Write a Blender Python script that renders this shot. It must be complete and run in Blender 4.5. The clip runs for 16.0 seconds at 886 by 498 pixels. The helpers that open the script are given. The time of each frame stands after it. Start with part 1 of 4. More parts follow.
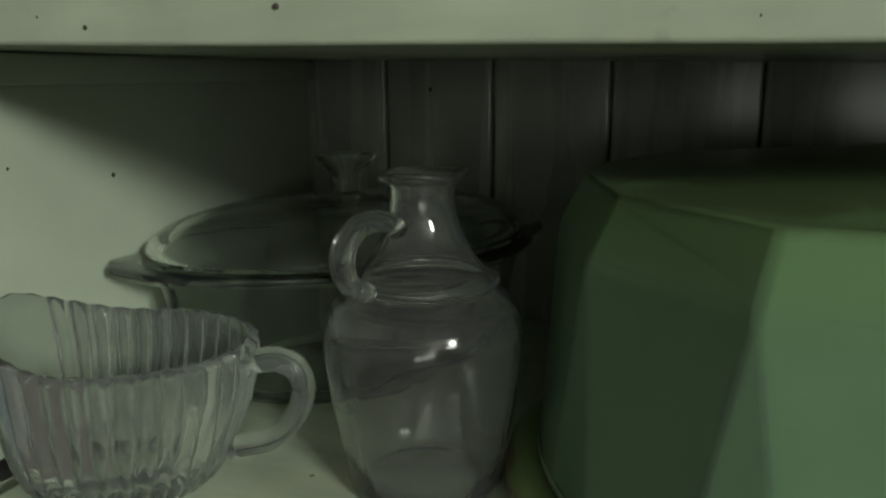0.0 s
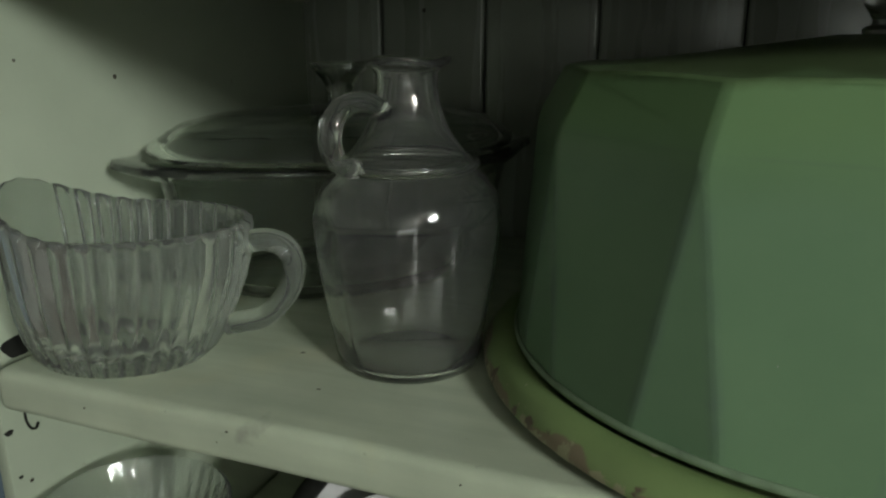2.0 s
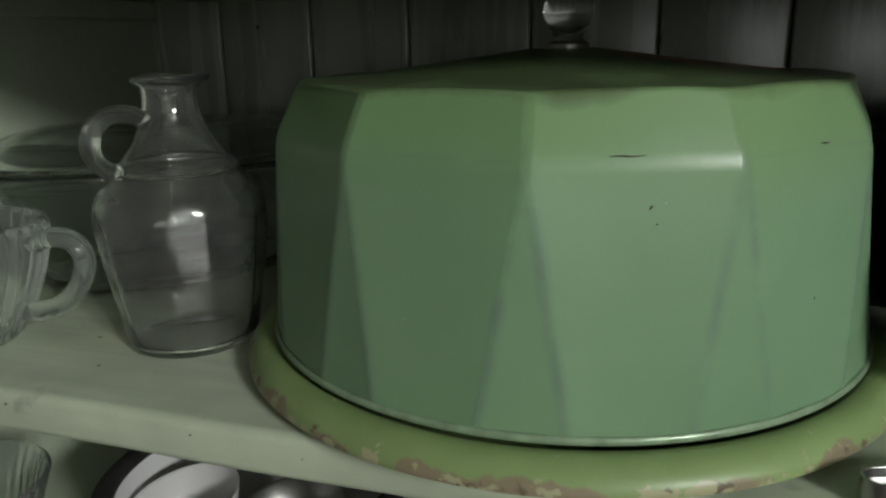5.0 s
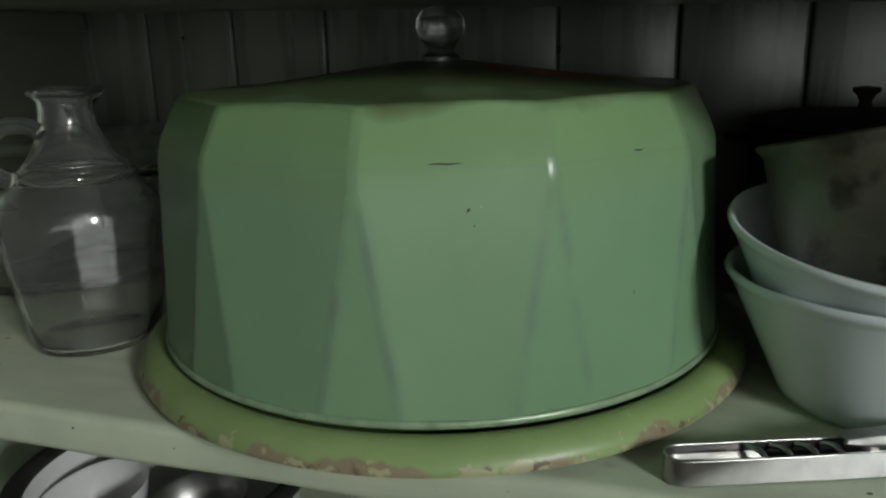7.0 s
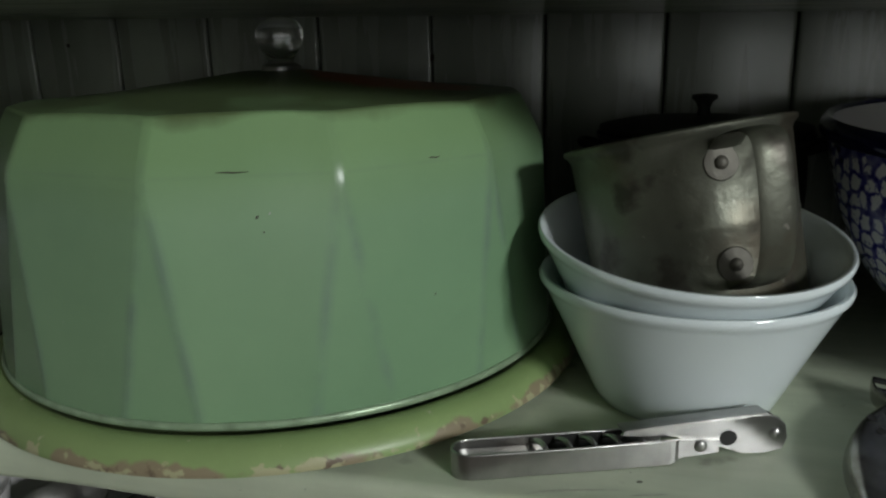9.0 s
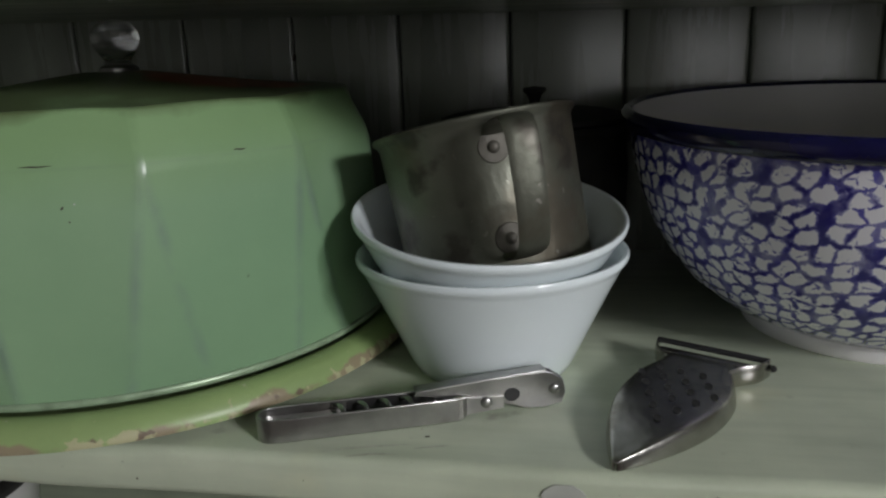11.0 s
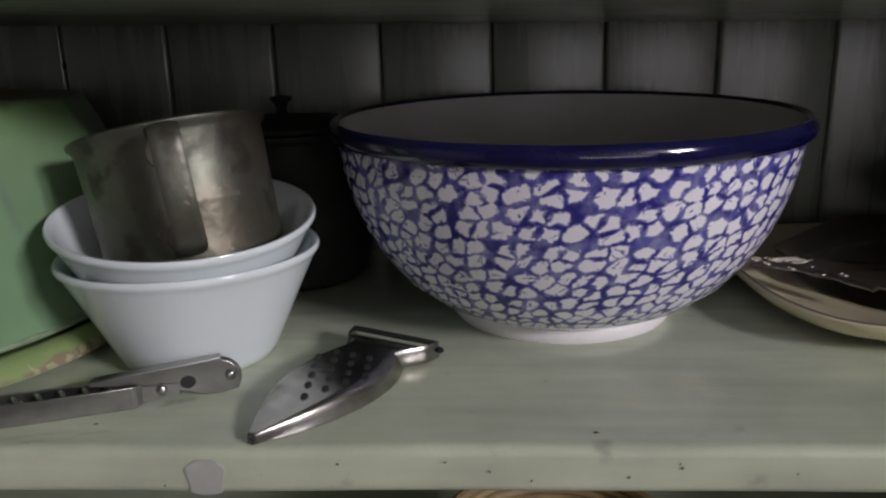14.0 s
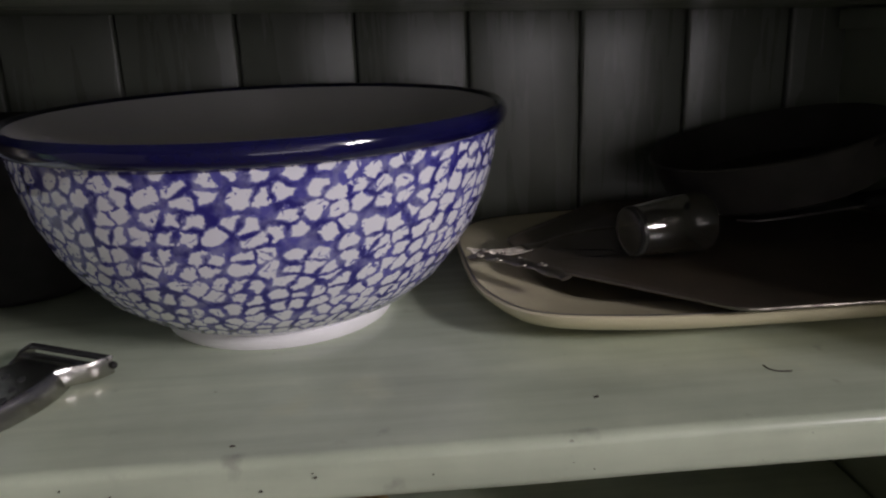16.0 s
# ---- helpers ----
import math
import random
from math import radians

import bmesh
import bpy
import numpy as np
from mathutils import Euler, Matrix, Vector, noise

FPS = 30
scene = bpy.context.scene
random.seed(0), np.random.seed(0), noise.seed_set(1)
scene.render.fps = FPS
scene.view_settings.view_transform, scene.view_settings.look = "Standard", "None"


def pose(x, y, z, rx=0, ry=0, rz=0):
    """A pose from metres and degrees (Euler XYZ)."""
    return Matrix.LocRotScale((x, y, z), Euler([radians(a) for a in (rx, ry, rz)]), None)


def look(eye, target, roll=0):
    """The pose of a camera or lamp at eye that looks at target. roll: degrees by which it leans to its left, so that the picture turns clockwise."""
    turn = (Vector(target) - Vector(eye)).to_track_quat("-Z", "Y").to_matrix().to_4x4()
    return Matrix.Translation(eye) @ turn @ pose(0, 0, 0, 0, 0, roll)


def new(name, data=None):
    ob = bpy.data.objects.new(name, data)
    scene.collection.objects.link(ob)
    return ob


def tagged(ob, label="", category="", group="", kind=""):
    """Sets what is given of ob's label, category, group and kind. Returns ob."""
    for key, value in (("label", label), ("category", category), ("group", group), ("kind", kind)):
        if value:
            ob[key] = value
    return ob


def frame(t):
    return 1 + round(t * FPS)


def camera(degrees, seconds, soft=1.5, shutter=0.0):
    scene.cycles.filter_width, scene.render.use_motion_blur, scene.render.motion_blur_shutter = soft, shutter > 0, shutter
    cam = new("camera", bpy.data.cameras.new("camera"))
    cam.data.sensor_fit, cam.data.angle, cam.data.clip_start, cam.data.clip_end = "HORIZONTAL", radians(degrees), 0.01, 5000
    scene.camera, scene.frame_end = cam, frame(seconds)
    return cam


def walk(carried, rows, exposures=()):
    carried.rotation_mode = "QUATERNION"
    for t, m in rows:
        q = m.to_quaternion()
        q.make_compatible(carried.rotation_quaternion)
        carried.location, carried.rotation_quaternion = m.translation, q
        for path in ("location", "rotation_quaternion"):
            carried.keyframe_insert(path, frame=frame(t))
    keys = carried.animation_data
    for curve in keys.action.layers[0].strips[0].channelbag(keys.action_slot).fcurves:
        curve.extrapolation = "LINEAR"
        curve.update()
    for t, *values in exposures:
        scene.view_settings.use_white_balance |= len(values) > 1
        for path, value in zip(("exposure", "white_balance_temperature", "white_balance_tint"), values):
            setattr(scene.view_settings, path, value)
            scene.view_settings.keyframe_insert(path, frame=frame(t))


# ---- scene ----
cam = camera(61.4, 16.0, soft=2.3)
METRES, EYE, TILT, LEAN, TURN = 0.561, 0.1675, -13.0, 0.65, 20.9
ROWS = [
    (0.0, 0.0, 0.0, 0.0, 0.0, 0.0, 0.0),
    (0.5, -0.0086, -0.0192, -0.0301, 0.15, -0.73, -0.34),
    (1.0, -0.0082, -0.022, -0.0483, 0.4, -1.6, -0.36),
    (1.5, -0.002, -0.0199, -0.0557, 0.42, -2.34, -0.69),
    (2.0, 0.0156, -0.033, -0.0591, 0.26, -2.73, -0.65),
    (2.5, 0.0402, -0.0505, -0.0642, -0.24, -2.67, -0.16),
    (3.0, 0.0607, -0.0673, -0.0647, -0.88, -2.71, 0.28),
    (3.5, 0.0907, -0.0869, -0.0678, -1.71, -2.69, 0.69),
    (4.0, 0.1205, -0.1071, -0.0702, -2.22, -2.63, 1.19),
    (4.5, 0.151, -0.1181, -0.0716, -2.52, -2.44, 1.13),
    (5.0, 0.1839, -0.127, -0.0721, -2.83, -2.24, 1.05),
    (7.5, 0.2977, -0.1816, -0.0749, -4.3, -2.11, 1.47),
    (8.0, 0.327, -0.19, -0.0779, -4.75, -2.02, 1.27),
    (8.5, 0.3556, -0.1952, -0.0782, -5.42, -1.98, 1.66),
    (9.0, 0.3826, -0.1983, -0.076, -6.56, -1.92, 2.18),
    (11.5, 0.5025, -0.276, -0.0978, -11.91, -2.2, 4.17),
    (12.0, 0.528, -0.2894, -0.0998, -13.07, -2.2, 4.15),
    (12.5, 0.5475, -0.3017, -0.1035, -14.2, -2.13, 4.2),
    (13.0, 0.5795, -0.3161, -0.1079, -15.21, -2.27, 4.5),
    (13.5, 0.6166, -0.3338, -0.11, -16.41, -2.32, 4.95),
    (14.0, 0.643, -0.3578, -0.1126, -17.69, -2.33, 4.97),
    (14.5, 0.6894, -0.3724, -0.1219, -19.16, -2.33, 4.89),
    (15.0, 0.7415, -0.3813, -0.1267, -21.16, -2.71, 5.55),
    (15.5, 0.7921, -0.3843, -0.1273, -23.12, -3.37, 6.57),
    (16.0, 0.8271, -0.4017, -0.1265, -25.11, -3.69, 6.99),
]
EXPOSURES = [(0.0, 0.0, 6900, 1), (2.0, -0.02, 6850, 2), (5.0, 0.05, 6750, 7), (8.0, -0.20, 6600, 5), (9.0, -0.18, 6600, 8), (12.5, 0.0, 6600, 21), (14.5, -0.12, 6700, 25), (16.0, -0.22, 6700, 25)]
walk(cam, [(t, pose(0, -0.1882, EYE, TILT, LEAN, TURN) @ pose(METRES * x, METRES * y, METRES * z, 90 + pitch, roll, yaw)) for t, x, y, z, yaw, pitch, roll in ROWS],
     EXPOSURES)

# ---------- world and light ----------
world = bpy.data.worlds.new("world")
scene.world = world
world.use_nodes = True
wn = world.node_tree.nodes
sky = wn.new("ShaderNodeTexSky")
sky.sky_type = "NISHITA"
sky.sun_disc = False
sky.sun_elevation, sky.sun_rotation = radians(35), radians(120)
world.node_tree.links.new(sky.outputs[0], wn["Background"].inputs[0])
wn["Background"].inputs[1].default_value = 0.08

# daylight in the window opening of the room's east wall
WIN_X, WIN_Y, WIN_Z, WIN_W, WIN_H = 2.6, -2.0, 1.13, 0.80, 0.50
WINDOW_WATTS = 94.0
for dy in (-0.20, 0.20):
    lamp = bpy.data.lights.new("window_light", "AREA")
    lamp.shape, lamp.size, lamp.size_y = "RECTANGLE", 0.32, 0.42
    lamp.energy, lamp.color = WINDOW_WATTS / 2, (0.94, 0.98, 1.0)
    new("window_light", lamp).matrix_world = look((WIN_X + 0.04, WIN_Y + dy, WIN_Z), (WIN_X - 1, WIN_Y + dy, WIN_Z))

# added unseen lamp in the south wall, dim and low: the bright room the boards reflect
WS_X, WS_Z, WS_W, WS_H = 1.35, 0.20, 1.70, 0.48
lamp = bpy.data.lights.new("added_room_light", "AREA")
lamp.shape, lamp.size, lamp.size_y = "RECTANGLE", WS_W - 0.02, WS_H - 0.02
lamp.energy, lamp.color = 3.1, (0.95, 0.99, 1.0)
new("added_room_light", lamp).matrix_world = look((WS_X, -2.81, WS_Z), (WS_X, 0, WS_Z))


# ---------- materials ----------
def material(name, base, rough=0.5, metal=0.0, var=(), grain=None, bump=0.0, bump_scale=200.0, coat=0.0, spec=0.5):
    """var: rows (scale, low, high, colour) of stains mixed over the base; grain: (scale, amount) light and dark mottling."""
    m = bpy.data.materials.new(name)
    m.use_nodes = True
    n, ln = m.node_tree.nodes, m.node_tree.links
    b = n["Principled BSDF"]
    b.inputs["Roughness"].default_value = rough
    b.inputs["Metallic"].default_value = metal
    b.inputs["Coat Weight"].default_value = coat
    b.inputs["Specular IOR Level"].default_value = spec
    co = n.new("ShaderNodeTexCoord").outputs["Object"]
    colour = n.new("ShaderNodeRGB").outputs[0]
    colour.default_value = (*base, 1)
    if grain:
        t = n.new("ShaderNodeTexNoise")
        t.inputs["Scale"].default_value, t.inputs["Detail"].default_value = grain[0], 6
        ln.new(co, t.inputs["Vector"])
        r = n.new("ShaderNodeMapRange")
        r.inputs[1].default_value, r.inputs[2].default_value = 0.25, 0.75
        r.inputs[3].default_value, r.inputs[4].default_value = 1 - grain[1], 1 + grain[1]
        ln.new(t.outputs["Fac"], r.inputs[0])
        x = n.new("ShaderNodeMix")
        x.data_type, x.blend_type = "RGBA", "MULTIPLY"
        x.inputs[0].default_value = 1
        ln.new(colour, x.inputs[6])
        ln.new(r.outputs[0], x.inputs[7])
        colour = x.outputs[2]
    for k, (sc, lo, hi, tint) in enumerate(var):
        t = n.new("ShaderNodeTexNoise")
        t.noise_dimensions = "4D"
        t.inputs["W"].default_value = 3.7 * (k + 1)
        t.inputs["Scale"].default_value, t.inputs["Detail"].default_value = sc, 8
        ln.new(co, t.inputs["Vector"])
        r = n.new("ShaderNodeMapRange")
        r.inputs[1].default_value, r.inputs[2].default_value = lo, hi
        ln.new(t.outputs["Fac"], r.inputs[0])
        x = n.new("ShaderNodeMix")
        x.data_type = "RGBA"
        ln.new(r.outputs[0], x.inputs[0])
        ln.new(colour, x.inputs[6])
        x.inputs[7].default_value = (*tint, 1)
        colour = x.outputs[2]
    ln.new(colour, b.inputs["Base Color"])
    if bump:
        t = n.new("ShaderNodeTexNoise")
        t.inputs["Scale"].default_value, t.inputs["Detail"].default_value = bump_scale, 5
        ln.new(co, t.inputs["Vector"])
        u = n.new("ShaderNodeBump")
        u.inputs["Strength"].default_value, u.inputs["Distance"].default_value = bump, 0.001
        ln.new(t.outputs["Fac"], u.inputs["Height"])
        ln.new(u.outputs[0], b.inputs["Normal"])
    return m


def glass_material(name, tint=(1, 1, 1), rough=0.0, ior=1.5, clear=1.0):
    m = bpy.data.materials.new(name)
    m.use_nodes = True
    n, ln = m.node_tree.nodes, m.node_tree.links
    b = n["Principled BSDF"]
    b.inputs["Base Color"].default_value = (*tint, 1)
    b.inputs["Transmission Weight"].default_value = clear
    b.inputs["Roughness"].default_value = rough
    b.inputs["IOR"].default_value = ior
    t = n.new("ShaderNodeTexNoise")
    t.inputs["Scale"].default_value, t.inputs["Detail"].default_value = 90, 2
    ln.new(n.new("ShaderNodeTexCoord").outputs["Object"], t.inputs["Vector"])
    u = n.new("ShaderNodeBump")
    u.inputs["Strength"].default_value, u.inputs["Distance"].default_value = 0.05, 0.001
    ln.new(t.outputs["Fac"], u.inputs["Height"])
    ln.new(u.outputs[0], b.inputs["Normal"])
    return m


def sponge_material(name):
    """White glaze sponged with a cobalt net of ragged cells."""
    m = bpy.data.materials.new(name)
    m.use_nodes = True
    n, ln = m.node_tree.nodes, m.node_tree.links
    b = n["Principled BSDF"]
    b.inputs["Roughness"].default_value = 0.12
    co = n.new("ShaderNodeTexCoord").outputs["Object"]

    def calc(op, *args):
        q = n.new("ShaderNodeMath")
        q.operation = op
        for k, v in enumerate(args):
            if isinstance(v, (int, float)):
                q.inputs[k].default_value = v
            else:
                ln.new(v, q.inputs[k])
        return q.outputs[0]

    def cloud(vec, scale, detail):
        t = n.new("ShaderNodeTexNoise")
        t.inputs["Scale"].default_value, t.inputs["Detail"].default_value = scale, detail
        ln.new(vec, t.inputs["Vector"])
        return t
    xyz = n.new("ShaderNodeSeparateXYZ")
    ln.new(co, xyz.inputs[0])
    rho = calc("SQRT", calc("ADD", calc("MULTIPLY", xyz.outputs[0], xyz.outputs[0]), calc("MULTIPLY", xyz.outputs[1], xyz.outputs[1])))
    around = calc("MULTIPLY", calc("ARCTAN2", xyz.outputs[1], xyz.outputs[0]), 0.112)
    down = calc("MULTIPLY", calc("ARCTAN2", calc("SUBTRACT", 0.112, xyz.outputs[2]), rho), 0.118)
    uv = n.new("ShaderNodeCombineXYZ")
    ln.new(calc("MULTIPLY_ADD", down, 0.35, around), uv.inputs[0])
    ln.new(calc("MULTIPLY", down, 1.22), uv.inputs[1])
    warp = cloud(co, 150, 2)
    off = n.new("ShaderNodeVectorMath")
    off.operation = "MULTIPLY_ADD"
    ln.new(warp.outputs["Color"], off.inputs[0])
    off.inputs[1].default_value = (0.0052, 0.0052, 0.0)
    ln.new(uv.outputs[0], off.inputs[2])
    def cells(feature, scale=102):
        v = n.new("ShaderNodeTexVoronoi")
        v.voronoi_dimensions = "2D"
        v.feature = feature
        v.inputs["Scale"].default_value, v.inputs["Randomness"].default_value = scale, 0.78
        ln.new(off.outputs[0], v.inputs["Vector"])
        return v.outputs["Distance"]

    def ramp(value, lo, hi, low, high):
        q = n.new("ShaderNodeMapRange")
        q.inputs[1].default_value, q.inputs[2].default_value = lo, hi
        q.inputs[3].default_value, q.inputs[4].default_value = low, high
        ln.new(value, q.inputs[0])
        return q.outputs[0]
    width = ramp(cloud(co, 95, 4).outputs["Fac"], 0.36, 0.66, 0.08, 0.22)
    # rounded cells: near an edge, or far from the cell's middle
    edge = calc("SUBTRACT", width, cells("DISTANCE_TO_EDGE"))
    corner = calc("MULTIPLY", calc("SUBTRACT", cells("F1"), 0.495), 0.9)
    dab = calc("MULTIPLY", calc("SUBTRACT", cloud(co, 330, 3).outputs["Fac"], 0.69), 1.2)
    ragged = calc("MULTIPLY", calc("SUBTRACT", cloud(co, 380, 4).outputs["Fac"], 0.5), 0.17)
    fleck = calc("MULTIPLY", calc("MAXIMUM", calc("SUBTRACT", cloud(co, 270, 3).outputs["Fac"], 0.57), 0.0), 1.1)
    fine = calc("SUBTRACT", ramp(cloud(co, 140, 3).outputs["Fac"], 0.46, 0.66, -0.07, 0.09), cells("DISTANCE_TO_EDGE", 150))
    net = calc("MAXIMUM", calc("ADD", calc("MAXIMUM", edge, corner), ragged), calc("MAXIMUM", fine, dab))
    rim_row = ramp(xyz.outputs[2], 0.086, 0.100, 0.0, 0.07)
    net = calc("ADD", calc("SUBTRACT", net, fleck), rim_row)
    wash = calc("MULTIPLY", ramp(net, -0.02, 0.03, 0.0, 1.0), ramp(cloud(co, 160, 4).outputs["Fac"], 0.3, 0.6, 0.62, 0.95))
    deep = calc("MULTIPLY", ramp(net, 0.03, 0.12, 0.0, 0.92), ramp(cloud(co, 100, 4).outputs["Fac"], 0.38, 0.56, 0.2, 1.0))
    colour = None
    for f, tint in ((wash, (0.088, 0.083, 0.40, 1)), (deep, (0.020, 0.016, 0.17, 1))):
        x = n.new("ShaderNodeMix")
        x.data_type = "RGBA"
        ln.new(f, x.inputs[0])
        x.inputs[6].default_value = (0.86, 0.85, 0.89, 1)
        if colour:
            ln.new(colour, x.inputs[6])
        x.inputs[7].default_value = tint
        colour = x.outputs[2]
    ln.new(x.outputs[2], b.inputs["Base Color"])
    return m


M_SHELF = material("pale_green_paint", (0.49, 0.545, 0.41), 0.20, grain=(22, 0.12), bump=0.14, bump_scale=60,
                   var=[(9, 0.56, 0.78, (0.385, 0.425, 0.315)), (17, 0.60, 0.72, (0.53, 0.565, 0.40)), (45, 0.66, 0.74, (0.36, 0.38, 0.30)), (140, 0.70, 0.76, (0.20, 0.19, 0.15))])


def brush_strokes(m, scale, amount, dull=(0.9, 1.25)):
    """Long faint strokes in the paint, lengthways."""
    n, ln = m.node_tree.nodes, m.node_tree.links
    b = n["Principled BSDF"]
    colour = b.inputs["Base Color"].links[0].from_socket
    mp = n.new("ShaderNodeMapping")
    mp.inputs["Scale"].default_value = scale
    ln.new(n.new("ShaderNodeTexCoord").outputs["Object"], mp.inputs["Vector"])
    t = n.new("ShaderNodeTexNoise")
    t.inputs["Scale"].default_value, t.inputs["Detail"].default_value = 1.0, 6
    ln.new(mp.outputs[0], t.inputs["Vector"])
    r = n.new("ShaderNodeMapRange")
    r.inputs[1].default_value, r.inputs[2].default_value = 0.3, 0.7
    r.inputs[3].default_value, r.inputs[4].default_value = 1 - amount, 1 + amount * 0.6
    ln.new(t.outputs["Fac"], r.inputs[0])
    x = n.new("ShaderNodeMix")
    x.data_type, x.blend_type = "RGBA", "MULTIPLY"
    x.inputs[0].default_value = 1
    ln.new(colour, x.inputs[6])
    ln.new(r.outputs[0], x.inputs[7])
    ln.new(x.outputs[2], b.inputs["Base Color"])
    u = n.new("ShaderNodeMapRange")
    u.inputs[1].default_value, u.inputs[2].default_value = 0.3, 0.7
    rough = b.inputs["Roughness"].default_value
    u.inputs[3].default_value, u.inputs[4].default_value = rough * dull[0], rough * dull[1]
    ln.new(t.outputs["Fac"], u.inputs[0])
    ln.new(u.outputs[0], b.inputs["Roughness"])


brush_strokes(M_SHELF, (9, 85, 85), 0.11)
# pale boards: the cupboard's low light is put into this darker base colour
M_PLANK = material("shade_darkened_board_paint", (0.25, 0.272, 0.228), 0.27, spec=0.85, grain=(14, 0.14), bump=0.08, bump_scale=40,
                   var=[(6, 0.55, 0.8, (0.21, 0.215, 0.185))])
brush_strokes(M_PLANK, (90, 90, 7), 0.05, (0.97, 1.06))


def vary_pieces(m, amount):
    n, ln = m.node_tree.nodes, m.node_tree.links
    b = n["Principled BSDF"]
    colour = b.inputs["Base Color"].links[0].from_socket
    r = n.new("ShaderNodeMapRange")
    r.inputs[3].default_value, r.inputs[4].default_value = 1 - amount, 1 + amount
    ln.new(n.new("ShaderNodeObjectInfo").outputs["Random"], r.inputs[0])
    x = n.new("ShaderNodeMix")
    x.data_type, x.blend_type = "RGBA", "MULTIPLY"
    x.inputs[0].default_value = 1
    ln.new(colour, x.inputs[6])
    ln.new(r.outputs[0], x.inputs[7])
    ln.new(x.outputs[2], b.inputs["Base Color"])


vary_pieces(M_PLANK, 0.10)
M_SIDE = material("pale_green_side_paint", (0.395, 0.445, 0.34), 0.5, grain=(12, 0.10), bump=0.3, bump_scale=60,
                  var=[(60, 0.70, 0.75, (0.30, 0.29, 0.22))])
M_CHIP = material("bared_grey_primer", (0.40, 0.415, 0.37), 0.6, grain=(80, 0.1))
M_SCUFF = material("rubbed_paint", (0.36, 0.385, 0.29), 0.4, grain=(220, 0.25))
M_SPECK = material("dark_specks", (0.05, 0.04, 0.03), 0.7, grain=(300, 0.2))
M_ENAMEL = material("green_enamel", (0.170, 0.290, 0.165), 0.28, spec=0.38, grain=(9, 0.12), bump=0.10, bump_scale=45,
                    var=[(5, 0.50, 0.75, (0.24, 0.37, 0.21)), (120, 0.74, 0.77, (0.42, 0.48, 0.38)), (70, 0.75, 0.78, (0.07, 0.09, 0.06))])


def enamel_details(m):
    """Greyed wear along the lid's edges, a yellower bevel, shade darkened into the top and a rusty stain on it."""
    n, ln = m.node_tree.nodes, m.node_tree.links
    b = n["Principled BSDF"]
    colour = b.inputs["Base Color"].links[0].from_socket
    co = n.new("ShaderNodeTexCoord").outputs["Object"]
    t = n.new("ShaderNodeTexNoise")
    t.inputs["Scale"].default_value, t.inputs["Detail"].default_value = 55, 7
    ln.new(co, t.inputs["Vector"])
    xyz = n.new("ShaderNodeSeparateXYZ")
    ln.new(co, xyz.inputs[0])

    def calc(op, *args):
        q = n.new("ShaderNodeMath")
        q.operation = op
        for k, v in enumerate(args):
            if isinstance(v, (int, float)):
                q.inputs[k].default_value = v
            else:
                ln.new(v, q.inputs[k])
        return q.outputs[0]
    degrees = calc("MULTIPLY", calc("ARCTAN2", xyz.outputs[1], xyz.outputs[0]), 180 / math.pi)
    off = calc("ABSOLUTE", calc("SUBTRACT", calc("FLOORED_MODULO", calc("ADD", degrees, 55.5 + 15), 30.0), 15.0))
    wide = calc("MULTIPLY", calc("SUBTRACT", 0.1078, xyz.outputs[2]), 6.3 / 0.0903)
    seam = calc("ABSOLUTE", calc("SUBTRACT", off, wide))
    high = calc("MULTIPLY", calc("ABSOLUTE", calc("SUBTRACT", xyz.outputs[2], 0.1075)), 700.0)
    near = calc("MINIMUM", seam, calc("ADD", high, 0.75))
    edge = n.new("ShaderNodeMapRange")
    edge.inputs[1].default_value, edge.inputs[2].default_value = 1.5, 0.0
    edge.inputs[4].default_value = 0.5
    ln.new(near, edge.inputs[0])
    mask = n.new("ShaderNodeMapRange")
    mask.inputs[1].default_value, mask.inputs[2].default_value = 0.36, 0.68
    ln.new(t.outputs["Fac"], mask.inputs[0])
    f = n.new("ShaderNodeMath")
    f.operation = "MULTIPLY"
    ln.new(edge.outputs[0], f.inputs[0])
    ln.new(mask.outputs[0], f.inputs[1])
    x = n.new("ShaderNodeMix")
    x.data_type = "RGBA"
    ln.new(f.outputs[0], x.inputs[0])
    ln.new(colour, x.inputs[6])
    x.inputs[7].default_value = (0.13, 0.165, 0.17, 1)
    # yellower bevel; the upper shelf's shade is painted into the top as dark colour
    band_noise = n.new("ShaderNodeTexNoise")
    band_noise.inputs["Scale"].default_value, band_noise.inputs["Detail"].default_value = 26, 6
    ln.new(co, band_noise.inputs["Vector"])
    height = calc("MULTIPLY_ADD", calc("SUBTRACT", band_noise.outputs["Fac"], 0.5), 0.020, xyz.outputs[2])
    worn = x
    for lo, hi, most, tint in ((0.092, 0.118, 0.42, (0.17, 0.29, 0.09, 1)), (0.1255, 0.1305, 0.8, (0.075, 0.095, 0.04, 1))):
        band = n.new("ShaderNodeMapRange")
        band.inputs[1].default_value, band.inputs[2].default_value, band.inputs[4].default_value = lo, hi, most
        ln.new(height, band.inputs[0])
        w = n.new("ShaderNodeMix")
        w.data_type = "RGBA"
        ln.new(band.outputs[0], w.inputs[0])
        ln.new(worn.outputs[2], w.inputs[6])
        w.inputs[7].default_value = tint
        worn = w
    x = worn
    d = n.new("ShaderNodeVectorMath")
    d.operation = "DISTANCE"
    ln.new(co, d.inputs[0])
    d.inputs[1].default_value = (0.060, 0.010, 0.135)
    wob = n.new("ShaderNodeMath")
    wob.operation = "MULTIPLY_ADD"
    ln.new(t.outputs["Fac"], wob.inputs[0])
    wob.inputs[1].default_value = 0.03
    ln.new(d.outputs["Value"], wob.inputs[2])
